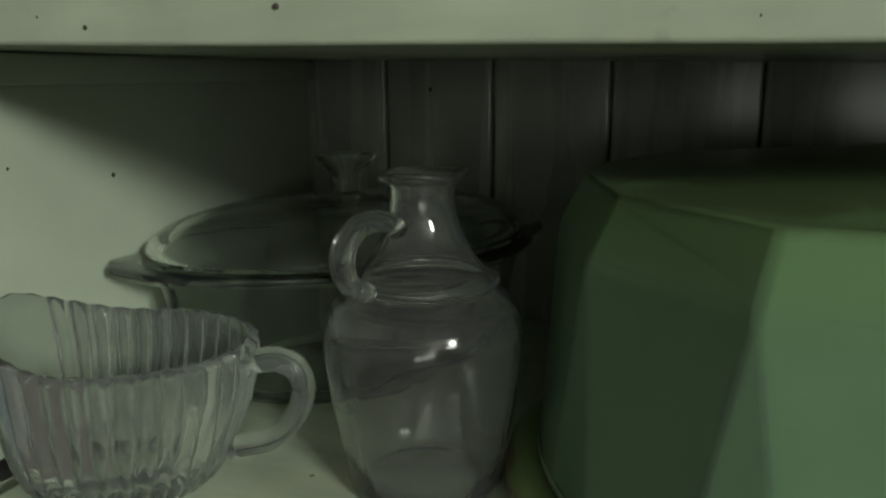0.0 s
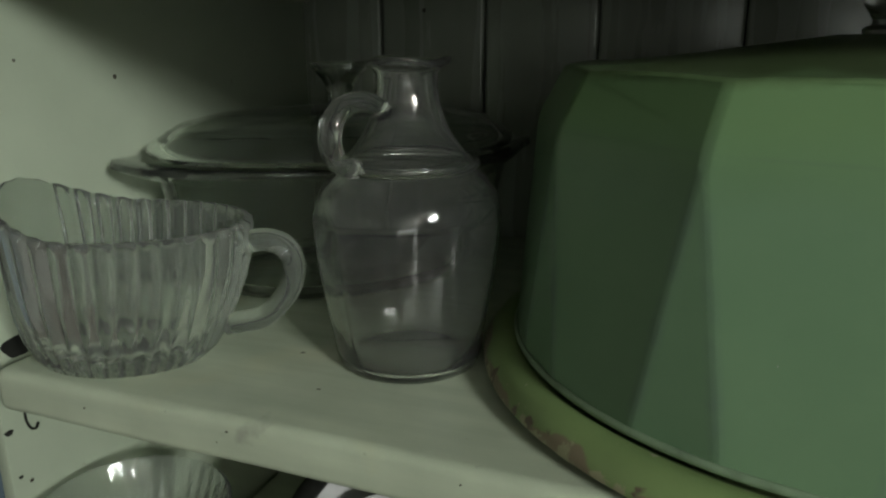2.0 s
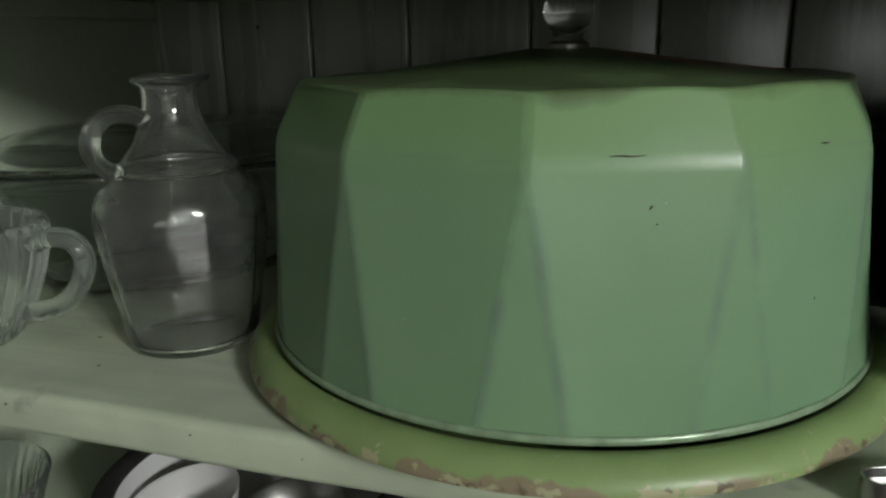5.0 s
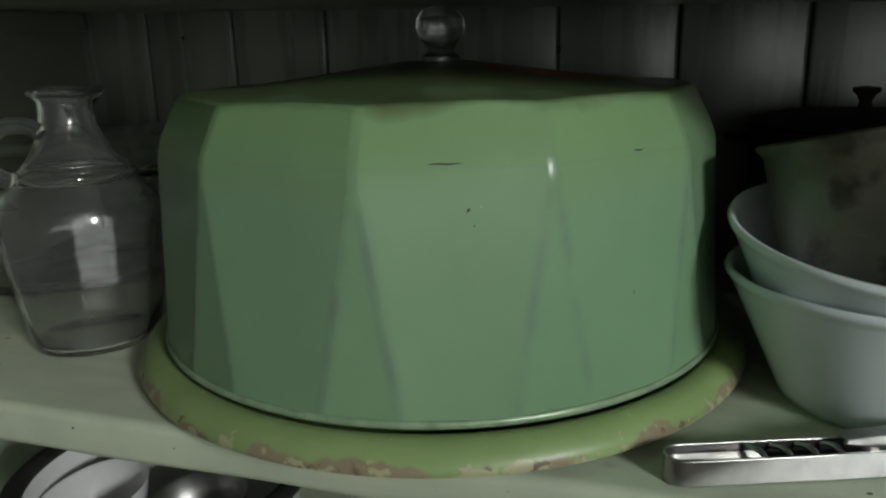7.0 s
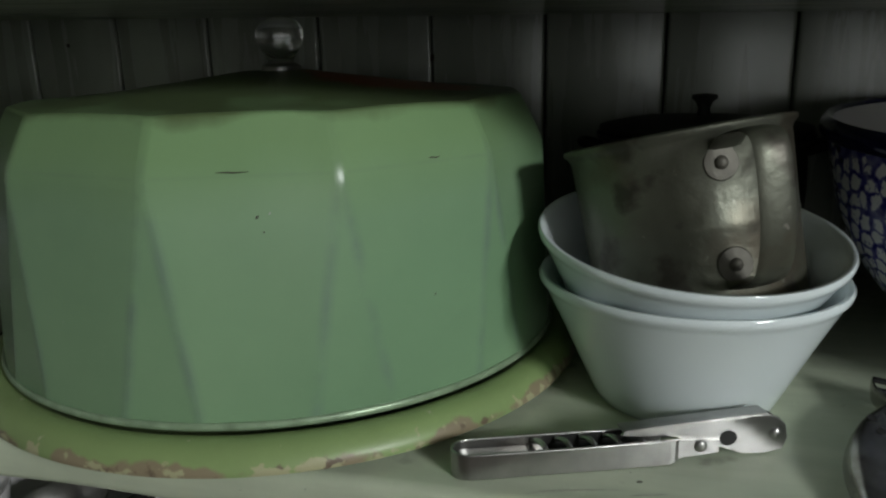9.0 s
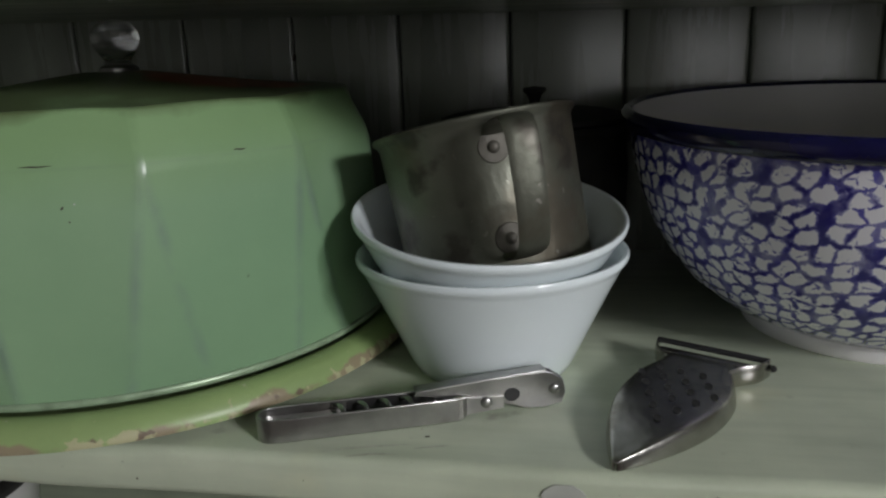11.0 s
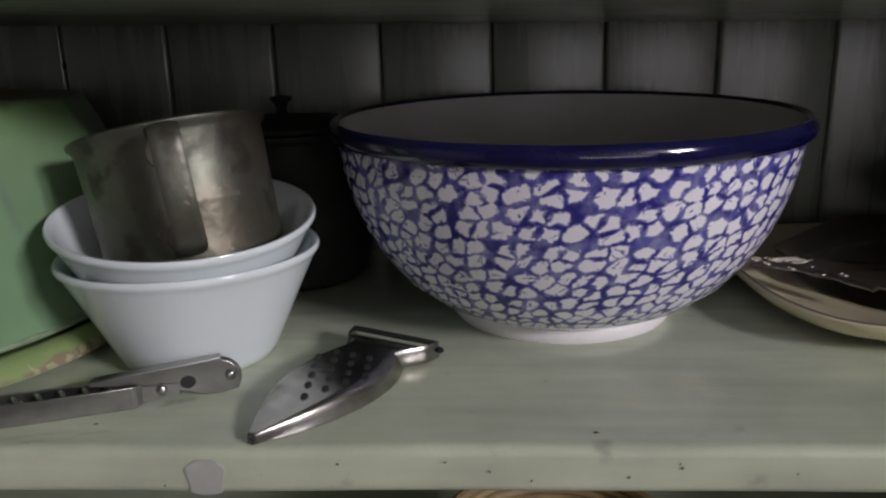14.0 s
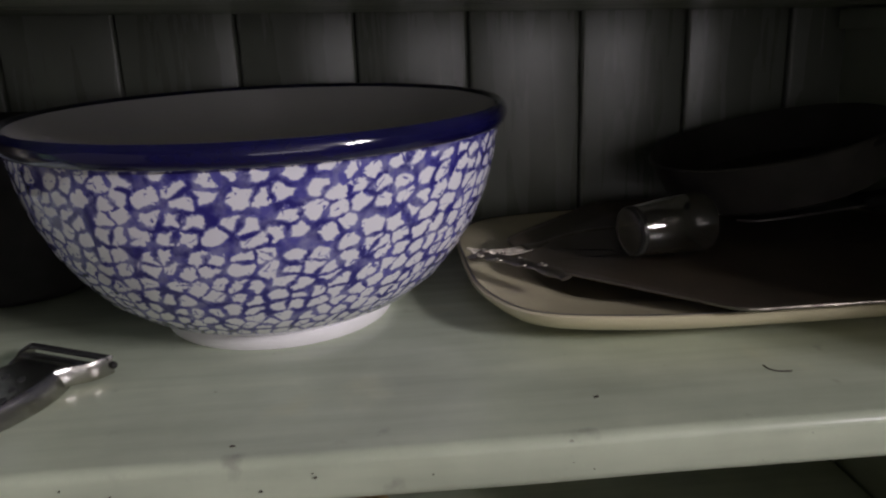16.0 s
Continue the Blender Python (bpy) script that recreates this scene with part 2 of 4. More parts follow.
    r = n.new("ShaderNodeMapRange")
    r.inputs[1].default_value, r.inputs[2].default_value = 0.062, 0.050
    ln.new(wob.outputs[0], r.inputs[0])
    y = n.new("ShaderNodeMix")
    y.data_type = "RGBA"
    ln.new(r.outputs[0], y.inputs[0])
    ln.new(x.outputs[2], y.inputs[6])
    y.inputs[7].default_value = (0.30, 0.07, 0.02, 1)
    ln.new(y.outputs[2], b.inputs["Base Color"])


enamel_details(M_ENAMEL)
M_TRAY = material("worn_green_tray_enamel", (0.25, 0.35, 0.14), 0.38, grain=(30, 0.15), bump=0.2, bump_scale=120,
                  var=[(150, 0.66, 0.70, (0.45, 0.46, 0.30))])


def rim_rust(m, inner, outer):
    """Rust and bared metal that thickens towards the tray's edge."""
    n, ln = m.node_tree.nodes, m.node_tree.links
    b = n["Principled BSDF"]
    colour = b.inputs["Base Color"].links[0].from_socket
    co = n.new("ShaderNodeTexCoord").outputs["Object"]
    flat = n.new("ShaderNodeVectorMath")
    flat.operation = "MULTIPLY"
    ln.new(co, flat.inputs[0])
    flat.inputs[1].default_value = (1, 1, 0)
    r = n.new("ShaderNodeVectorMath")
    r.operation = "LENGTH"
    ln.new(flat.outputs[0], r.inputs[0])
    out = n.new("ShaderNodeMapRange")
    out.inputs[1].default_value, out.inputs[2].default_value = inner, outer
    out.inputs[3].default_value, out.inputs[4].default_value = -0.22, 0.10
    ln.new(r.outputs["Value"], out.inputs[0])
    for sc, lo, tint in ((28, 0.54, (0.265, 0.220, 0.140)), (75, 0.63, (0.15, 0.112, 0.075)), (120, 0.62, (0.40, 0.39, 0.23))):
        t = n.new("ShaderNodeTexNoise")
        t.inputs["Scale"].default_value, t.inputs["Detail"].default_value = sc, 9
        ln.new(co, t.inputs["Vector"])
        add = n.new("ShaderNodeMath")
        ln.new(t.outputs["Fac"], add.inputs[0])
        ln.new(out.outputs[0], add.inputs[1])
        f = n.new("ShaderNodeMapRange")
        f.inputs[1].default_value, f.inputs[2].default_value = lo, lo + 0.04
        ln.new(add.outputs[0], f.inputs[0])
        x = n.new("ShaderNodeMix")
        x.data_type = "RGBA"
        ln.new(f.outputs[0], x.inputs[0])
        ln.new(colour, x.inputs[6])
        x.inputs[7].default_value = (*tint, 1)
        colour = x.outputs[2]
    ln.new(colour, b.inputs["Base Color"])


rim_rust(M_TRAY, 0.1468, 0.1530)
M_BEAD = material("bare_tin_bead", (0.27, 0.37, 0.24), 0.30, metal=0.2, grain=(120, 0.3))
M_GLASS = glass_material("clear_glass", (0.985, 0.992, 0.985), 0.0, clear=0.98)
M_PRESSED = glass_material("cloudy_pressed_glass", (0.95, 0.99, 0.945), 0.0, clear=0.945)
M_FROST = glass_material("pale_cloudy_glass", (0.93, 0.97, 0.92), 0.0, clear=0.93)
M_GLASS2 = glass_material("pale_green_glass", (0.93, 0.97, 0.92), clear=0.982)
M_MILK = material("milk_glass", (0.74, 0.81, 0.82), 0.10, grain=(12, 0.03))
M_MILK.node_tree.nodes["Principled BSDF"].inputs["Subsurface Weight"].default_value = 0.15
M_MILK.node_tree.nodes["Principled BSDF"].inputs["Subsurface Radius"].default_value = (0.004, 0.004, 0.004)
M_ALU = material("dull_aluminium", (0.145, 0.150, 0.118), 0.43, metal=0.7, grain=(28, 0.35), bump=0.6, bump_scale=110,
                 var=[(22, 0.50, 0.58, (0.12, 0.108, 0.080)), (46, 0.56, 0.64, (0.072, 0.066, 0.054)), (190, 0.66, 0.72, (0.28, 0.265, 0.23))])
M_TAB = material("grimy_aluminium", (0.125, 0.118, 0.098), 0.55, metal=0.5, grain=(90, 0.3), bump=0.4, bump_scale=160)
M_STEEL = material("worn_steel", (0.40, 0.395, 0.385), 0.31, metal=1.0, grain=(90, 0.18), bump=0.1, bump_scale=300,
                   var=[(50, 0.60, 0.72, (0.24, 0.22, 0.20))])
M_GRATER = material("scuffed_steel", (0.44, 0.43, 0.40), 0.27, metal=1.0, grain=(90, 0.25), bump=0.15, bump_scale=260,
                    var=[(50, 0.55, 0.70, (0.20, 0.18, 0.15))])
M_DARKSTEEL = material("dark_hole", (0.02, 0.02, 0.02), 0.6, grain=(100, 0.2))
M_SPONGE = sponge_material("blue_spongeware_glaze")
M_WHITE = material("white_glaze", (0.62, 0.61, 0.61), 0.10, grain=(20, 0.04))
M_FOOT = material("white_bare_stoneware", (0.82, 0.80, 0.80), 0.45, grain=(40, 0.05))
M_COBALT = material("cobalt_glaze", (0.007, 0.0065, 0.050), 0.10, grain=(60, 0.3), coat=0.5)
M_CREAM = material("cream_glaze", (0.66, 0.595, 0.40), 0.18, grain=(25, 0.08), var=[(30, 0.6, 0.75, (0.50, 0.44, 0.33))])
M_LINE = material("dark_rim_line", (0.05, 0.045, 0.05), 0.3, grain=(90, 0.3))
M_TARNISH = material("tarnished_dark_metal", (0.075, 0.058, 0.042), 0.30, metal=0.0, grain=(18, 0.4), bump=0.1,
                     var=[(14, 0.55, 0.75, (0.11, 0.082, 0.055))])
M_SILVER = material("dull_silver", (0.28, 0.255, 0.215), 0.42, metal=1.0, grain=(120, 0.35), bump=0.5, bump_scale=260,
                    var=[(70, 0.52, 0.66, (0.10, 0.08, 0.07))])
M_BLACK = material("blackened_iron", (0.022, 0.022, 0.020), 0.6, spec=0.2, grain=(60, 0.4), bump=0.2)
M_PAN = material("greasy_black_iron", (0.045, 0.042, 0.036), 0.55, grain=(40, 0.4), bump=0.3, bump_scale=150)
M_STRAW = material("straw", (0.34, 0.25, 0.12), 0.6, grain=(80, 0.25))
M_BLUEWALL = material("blue_grey_wall_paint", (0.13, 0.18, 0.22), 0.6, grain=(5, 0.1), bump=0.2, bump_scale=60)
M_ROOM = material("brown_grey_room_paint", (0.22, 0.21, 0.19), 0.7, grain=(3, 0.1), bump=0.2, bump_scale=40)
M_FLOOR = material("brown_floor_boards", (0.13, 0.105, 0.08), 0.45, grain=(6, 0.3), bump=0.2)
M_SASH = material("white_sash_paint", (0.7, 0.7, 0.68), 0.4, grain=(20, 0.05))
M_SMOKE = glass_material("smoky_glass", (0.90, 0.88, 0.82), 0.02, clear=0.985)


# ---------- builders ----------
def finish(bm, name, mat, sharp=35):
    bmesh.ops.recalc_face_normals(bm, faces=bm.faces)
    me = bpy.data.meshes.new(name)
    bm.to_mesh(me)
    bm.free()
    for p in me.polygons:
        p.use_smooth = True
    me.set_sharp_from_angle(angle=radians(sharp))
    me.materials.append(mat)
    return me


def part(name, bm, mat, parent, label="", sharp=35):
    ob = new(name, finish(bm, name, mat, sharp))
    ob.parent = parent
    if label:
        tagged(ob, label)
    return ob


def solid(name, bm, mat, label, category="", kind="", group="", sharp=35):
    return tagged(new(name, finish(bm, name, mat, sharp)), label, category, group, kind)


def thing(name, m, label, category, group="", kind=""):
    ob = new(name)
    ob.empty_display_size = 0.02
    ob.matrix_world = m
    return tagged(ob, label, category, group, kind)


def bevel_mod(ob, width, segments=3, angle=30):
    mod = ob.modifiers.new("bevel", "BEVEL")
    mod.width, mod.segments, mod.limit_method, mod.angle_limit = width, segments, "ANGLE", radians(angle)
    return ob


def box(x0, x1, y0, y1, z0, z1, bevel=0.0, seg=2, bm=None):
    bm = bm or bmesh.new()
    made = bmesh.ops.create_cube(bm, size=1)["verts"]
    for v in made:
        v.co = Vector(((x0 + x1) / 2 + v.co.x * (x1 - x0), (y0 + y1) / 2 + v.co.y * (y1 - y0), (z0 + z1) / 2 + v.co.z * (z1 - z0)))
    if bevel:
        edges = list({e for v in made for e in v.link_edges})
        bmesh.ops.bevel(bm, geom=edges, offset=bevel, segments=seg, profile=0.5, affect="EDGES")
    return bm


def lathe(profile, n=64, shape=None, closed=False, bm=None):
    """Turns rows (radius, height) about z. shape(angle, r, z) may return a changed point."""
    bm = bm or bmesh.new()
    rings = []
    for r, z in profile:
        if r < 1e-6:
            rings.append([bm.verts.new((0, 0, z))])
            continue
        ring = []
        for k in range(n):
            a = 2 * math.pi * k / n
            ring.append(bm.verts.new(shape(a, r, z) if shape else (r * math.cos(a), r * math.sin(a), z)))
        rings.append(ring)
    pairs = list(zip(rings, rings[1:])) + ([(rings[-1], rings[0])] if closed else [])
    for a, b in pairs:
        for k in range(n):
            k2 = (k + 1) % n
            if len(a) == 1 and len(b) > 1:
                bm.faces.new((a[0], b[k], b[k2]))
            elif len(b) == 1 and len(a) > 1:
                bm.faces.new((a[k], b[0], a[k2]))
            elif len(a) > 1:
                bm.faces.new((a[k], b[k], b[k2], a[k2]))
    return bm


def curve_points(points, steps=8):
    """A smooth line through the points (Catmull-Rom)."""
    p = [Vector(q) for q in points]
    p = [p[0] * 2 - p[1]] + p + [p[-1] * 2 - p[-2]]
    out = []
    for i in range(1, len(p) - 2):
        for s in range(steps):
            t = s / steps
            out.append(0.5 * (2 * p[i] + (p[i + 1] - p[i - 1]) * t + (2 * p[i - 1] - 5 * p[i] + 4 * p[i + 1] - p[i + 2]) * t * t
                              + (3 * p[i] - p[i - 1] - 3 * p[i + 1] + p[i + 2]) * t ** 3))
    return out + [p[-2]]


def sweep(points, width, thick, side, n=14, bm=None, closed=False, taper=None):
    """A rounded bar along the points; side is the way its width points."""
    bm = bm or bmesh.new()
    side = Vector(side).normalized()
    rings = []
    total = len(points)
    for i, p in enumerate(points):
        q0, q1 = points[max(i - 1, 0)], points[min(i + 1, total - 1)]
        if closed:
            q0, q1 = points[i - 1], points[(i + 1) % total]
        t = (q1 - q0).normalized()
        s = (side - t * side.dot(t)).normalized()
        u = t.cross(s)
        f = taper(i / max(total - 1, 1)) if taper else 1.0
        rings.append([bm.verts.new(p + s * (width / 2 * f * math.cos(2 * math.pi * k / n)) + u * (thick / 2 * f * math.sin(2 * math.pi * k / n))) for k in range(n)])
    for a, b in list(zip(rings, rings[1:])) + ([(rings[-1], rings[0])] if closed else []):
        for k in range(n):
            bm.faces.new((a[k], b[k], b[(k + 1) % n], a[(k + 1) % n]))
    if not closed:
        bm.faces.new(rings[0])
        bm.faces.new(rings[-1])
    return bm


def dome(r, h, n=12, rows=4):
    return lathe([(r * math.cos(math.pi / 2 * k / rows), h * math.sin(math.pi / 2 * k / rows)) for k in range(rows)] + [(0, h)], n)


def placed(bm, m):
    bmesh.ops.transform(bm, matrix=m, verts=bm.verts)
    return bm


# ---------- cupboard ----------
BACK, LEFT, RIGHT = 0.306, -0.297, 0.866
TOP_SHELF, THICK = 0.1775, 0.0205
FLOOR_Z = -0.19
SAG = 0.0215  # the upper shelf drops towards the east


def shelf_board(name, z_top, label, x0=LEFT + 0.0195, nose=0.0045, sag=0.0):
    bm = box(x0, RIGHT - 0.002, 0.0, BACK - 0.002, z_top - THICK, z_top, nose, 4)
    # hand-planed unevenness along the front
    bmesh.ops.subdivide_edges(bm, edges=[e for e in bm.edges if abs(e.verts[0].co.x - e.verts[1].co.x) > 0.5], cuts=60)
    for v in bm.verts:
        if v.co.y < 0.02:
            v.co.y += 0.0012 * noise.noise((v.co.x * 14, 0.3, z_top * 9))
            v.co.z += 0.0006 * noise.noise((v.co.x * 11, 5.3, z_top * 9))
    for v in bm.verts:
        v.co.z -= sag * (v.co.x + 0.15)
    return solid(name, bm, M_SHELF, label, "shelf", "structure")


shelf_mid = shelf_board("shelf", 0.0, "pale green painted wooden shelf with chipped rounded front edge")
shelf_top = shelf_board("upper_shelf", TOP_SHELF + THICK, "pale green painted upper shelf board with dark specks", LEFT + 0.002, 0.0018, SAG)
shelf_low = shelf_board("lower_shelf", FLOOR_Z, "pale green painted lower shelf board", LEFT + 0.002)

panel_west = solid("side_panel_west", box(LEFT - 0.008, LEFT, 0.0135, BACK + 0.015, -0.26, 0.44, 0.0015), M_SIDE,
      "pale green painted cupboard side panel", "wall", "structure")
# front run past the shelf is added, unseen, to shade the platter's east end
solid("side_panel_east", box(RIGHT, RIGHT + 0.018, -0.095, BACK + 0.015, -0.26, 0.44, 0.0015), M_SIDE,
      "pale green painted cupboard side panel with an added front run that blocks light", "wall", "structure")
solid("cupboard_top", box(LEFT - 0.008, RIGHT + 0.018, 0.003, BACK + 0.015, 0.441, 0.459, 0.001), M_SIDE,
      "pale green painted cupboard top board", "wall", "structure")
solid("cupboard_bottom", box(LEFT - 0.008, RIGHT + 0.018, 0.003, BACK + 0.015, -0.28, -0.261, 0.001), M_SIDE,
      "pale green painted cupboard bottom board", "wall", "structure")
# flat black pieces: the first paints the shade in the shelf-end gap, others small marks
for y, z, h, w in ((0.0290, -0.0035, 0.0062, 0.0090), (0.0163, -0.0445, 0.0016, 0.0022), (0.0185, -0.0700, 0.0010, 0.0012)):
    bm = bmesh.new()
    ring = [bm.verts.new((LEFT - 0.002, y + w * math.cos(a) * (1 + 0.2 * math.sin(3 * a)), z + h * math.sin(a) * (1 + 0.15 * math.cos(2 * a)))) for a in [2 * math.pi * k / 18 for k in range(18)]]
    for v in bmesh.ops.extrude_face_region(bm, geom=[bm.faces.new(ring)])["geom"]:
        if isinstance(v, bmesh.types.BMVert):
            v.co.x += 0.0024
    part("gap_shade_and_mark", bm, M_BLACK, panel_west, "flat dark piece for the shelf-end gap's shade and small marks")
hook = curve_points([(LEFT + 0.0008, 0.0262, -0.0345), (LEFT + 0.0022, 0.0246, -0.0400), (LEFT + 0.0030, 0.0256, -0.0455), (LEFT + 0.0030, 0.0285, -0.0475), (LEFT + 0.0024, 0.0310, -0.0455)], 5)
part("hook", sweep(hook, 0.0013, 0.0012, (0, 1, 0), 8), M_BLACK, panel_west, "small dark bent hook")
for name, x0, x1 in (("cleat_west", LEFT, LEFT + 0.009), ("cleat_east", RIGHT - 0.009, RIGHT)):
    for zt in (TOP_SHELF - 0.001 - SAG * (x0 + 0.15 if x0 < 0 else x1 + 0.15), -THICK - 0.001):
        solid(name, box(x0 + 0.0005, x1, 0.022, BACK - 0.004, zt - 0.0135, zt, 0.0012), M_SIDE,
              "narrow painted wooden cleat under a shelf end", "trim", "structure")

wall_back = thing("wall_north", Matrix(), "vertical tongue-and-groove boards, dull off-white paint darkened for the low light", "wall", kind="structure")
edges_x = [LEFT - 0.007, -0.2325, -0.1525, -0.0735, 0.0165, 0.1025, 0.1820, 0.2620, 0.3410, 0.4225, 0.5040, 0.5845, 0.6660, 0.7450, 0.8240, RIGHT + 0.017]
rng = random.Random(4)
for x0, x1 in zip(edges_x, edges_x[1:]):
    g = rng.choice((0.0003, 0.0006, 0.0010))
    dy = rng.uniform(-0.0006, 0.0008)
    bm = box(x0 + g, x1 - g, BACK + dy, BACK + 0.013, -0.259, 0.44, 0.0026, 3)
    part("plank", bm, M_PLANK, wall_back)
solid("cupboard_back", box(LEFT - 0.008, RIGHT + 0.018, BACK + 0.0135, BACK + 0.03, -0.28, 0.459), M_BLACK,
      "dark backing behind the cupboard boards", "wall", "structure")

# specks and bared patches on the shelf
specks = bmesh.new()


def speck(x, y, z, r, up=True, stretch=1.0):
    bm = dome(r, r * 0.35, 8, 2)
    bmesh.ops.transform(bm, matrix=Matrix.Diagonal((stretch, 1, 1, 1)), verts=bm.verts)
    placed(bm, pose(x, y, z, 0 if up else 90, 0, rng.uniform(0, 60)))
    me = bpy.data.meshes.new("tmp")
    bm.to_mesh(me)
    bm.free()
    specks.from_mesh(me)
    bpy.data.meshes.remove(me)


for x, y in ((-0.159, 0.064), (-0.133, 0.034), (0.456, 0.012), (0.03, 0.01), (0.25, 0.02), (0.6, 0.03), (-0.05, 0.05)):
    speck(x, y, 0.0, rng.uniform(0.0006, 0.001), True, 1.6)
for x, z in ((-0.226, -0.0095), (-0.154, -0.006), (-0.008, -0.009), (0.099, -0.010), (0.206, -0.0096), (0.310, -0.0056), (0.323, -0.009),
             (0.321, -0.0125), (0.325, -0.011), (0.355, -0.0067), (0.397, -0.006), (0.414, -0.010), (0.467, -0.0124), (0.486, -0.0067),
             (0.487, -0.0085), (0.100, -0.0125), (0.101, -0.0112), (0.3225, -0.0078), (0.286, -0.016), (0.657, -0.016), (0.583, -0.0107), (0.676, -0.0058), (0.294, -0.015), (0.43, -0.014), (0.53, -0.011)):
    speck(x, -0.0001, z, rng.uniform(0.0003, 0.0006), False, 1.3)
for k in range(8):
    x = rng.uniform(-0.25, 0.8)
    speck(x, -0.0003, TOP_SHELF - SAG * (x + 0.15) + rng.uniform(0.003, 0.017), rng.uniform(0.0004, 0.0011), False)
    speck(rng.uniform(-0.2, 0.8), -0.0001, -rng.uniform(0.006, 0.017), rng.uniform(0.00025, 0.0005), False)
for x, z in ((-0.198, 0.159), (0.103, 0.1446), (0.1027, 0.1425)):
    speck(x, BACK - 0.0004, z, 0.0016, False)
for y, z in ((0.024, -0.075), (0.05, 0.13), (0.02, 0.09), (0.11, 0.12)):
    bm = placed(dome(rng.uniform(0.0006, 0.0014), 0.0003, 8, 2), pose(LEFT + 0.0001, y, z, 0, 90, 0))
    me = bpy.data.meshes.new("tmp")
    bm.to_mesh(me)
    bm.free()
    specks.from_mesh(me)
    bpy.data.meshes.remove(me)
ob = part("specks", specks, M_SPECK, shelf_mid, "tiny dark fly specks on the paint")
tagged(ob, kind="stuff")


def chip(x, z, w, h):
    bm = bmesh.new()
    ring = [bm.verts.new((x + w / 2 * math.copysign(abs(math.cos(a)) ** 0.6, math.cos(a)) * (1 + 0.12 * math.sin(5 * a)), -0.0012,
                          z + h / 2 * math.copysign(abs(math.sin(a)) ** 0.6, math.sin(a)))) for a in [2 * math.pi * k / 24 for k in range(24)]]
    face = bm.faces.new(ring)
    out = bmesh.ops.extrude_face_region(bm, geom=[face])["geom"]
    for v in out:
        if isinstance(v, bmesh.types.BMVert):
            v.co.y += 0.003
    return part("bare_patch", bm, M_CHIP, shelf_mid, "bared grey primer patch")


chip(0.3028, -0.0120, 0.0145, 0.015)

# scuffs rubbed into the paint in front of the can opener
for line in (((0.212, 0.0045), (0.219, 0.0075), (0.232, 0.0110), (0.246, 0.0140)), ((0.222, 0.0025), (0.231, 0.0050), (0.243, 0.0062)), ((0.246, 0.0105), (0.254, 0.0128), (0.263, 0.0150))):
    part("scuff", sweep(curve_points([(x, y, 0.00005) for x, y in line], 5), 0.0016, 0.0003, (0, 1, 0), 8, taper=lambda q: 0.25 + 0.75 * math.sin(math.pi * min(1.0, max(0.0, q)))),
         M_SCUFF, shelf_mid, "faint dark scuff rubbed into the paint")

part("scratch", sweep(curve_points([(0.6805, 0.0475, 0.0002), (0.6808, 0.0440, 0.0002), (0.6835, 0.0408, 0.0002), (0.6895, 0.0400, 0.0002)], 5), 0.0007, 0.0005, (0, 0, 1), 6),
     M_SPECK, shelf_mid, "dark curved scratch in the paint")

# ---------- the room round the cupboard ----------
X0, X1, Y0, ZF, ZC = -2.0, 2.6, -2.8, -1.35, 1.40
solid("floor", box(X0, X1, Y0, 0.4, ZF - 0.1, ZF), M_FLOOR, "brown wooden room floor", "floor", "structure")
solid("ceiling", box(X0, X1, Y0, 0.4, ZC, ZC + 0.1), M_ROOM, "dull brown-grey plaster ceiling", "ceiling", "structure")
# opening and pale backing made up for the added south lamp
SX0, SX1, SZ0, SZ1 = WS_X - WS_W / 2, WS_X + WS_W / 2, WS_Z - WS_H / 2, WS_Z + WS_H / 2
bm = box(X0, SX0, Y0 - 0.1, Y0, ZF, ZC)
box(SX1, X1, Y0 - 0.1, Y0, ZF, ZC, bm=bm)
box(SX0, SX1, Y0 - 0.1, Y0, ZF, SZ0, bm=bm)
box(SX0, SX1, Y0 - 0.1, Y0, SZ1, ZC, bm=bm)
solid("wall_south", bm, M_ROOM, "dull brown-grey room wall with a wide opening for the added light", "wall", "structure")
solid("added_light_backing", box(SX0, SX1, Y0 - 0.095, Y0 - 0.085, SZ0, SZ1), M_SASH, "pale unseen panel behind the added room light", "blind", "structure")
solid("wall_west", box(X0 - 0.1, X0, Y0, 0.4, ZF, ZC), M_ROOM, "dull brown-grey room wall", "wall", "structure")
E0, E1 = WIN_Y - WIN_W / 2, WIN_Y + WIN_W / 2
bm = box(X1, X1 + 0.1, Y0, E0, ZF, ZC)
box(X1, X1 + 0.1, E1, 0.4, ZF, ZC, bm=bm)
box(X1, X1 + 0.1, E0, E1, ZF, WIN_Z - WIN_H / 2, bm=bm)
box(X1, X1 + 0.1, E0, E1, WIN_Z + WIN_H / 2 - 0.001, ZC + 0.3, bm=bm)
solid("wall_east", bm, M_ROOM, "dull brown-grey room wall with a window opening", "wall", "structure")
CX0, CX1, CZ0, CZ1 = LEFT - 0.009, RIGHT + 0.019, -0.281, 0.46
bm = box(X0, CX0, 0.0145, 0.12, ZF, ZC)
box(CX1, X1, 0.0145, 0.12, ZF, ZC, bm=bm)
box(CX0, CX1, 0.0145, 0.12, ZF, CZ0, bm=bm)
box(CX0, CX1, 0.0145, 0.12, CZ1, ZC, bm=bm)
solid("wall_room_north", bm, M_BLUEWALL, "blue-grey painted wall round the built-in cupboard", "wall", "structure")
window = thing("window_1", pose(X1 + 0.02, WIN_Y, WIN_Z), "white painted two-light sash window", "window", kind="structure")
bm = box(-0.02, 0.02, -0.40, -0.37, -0.25, 0.25)
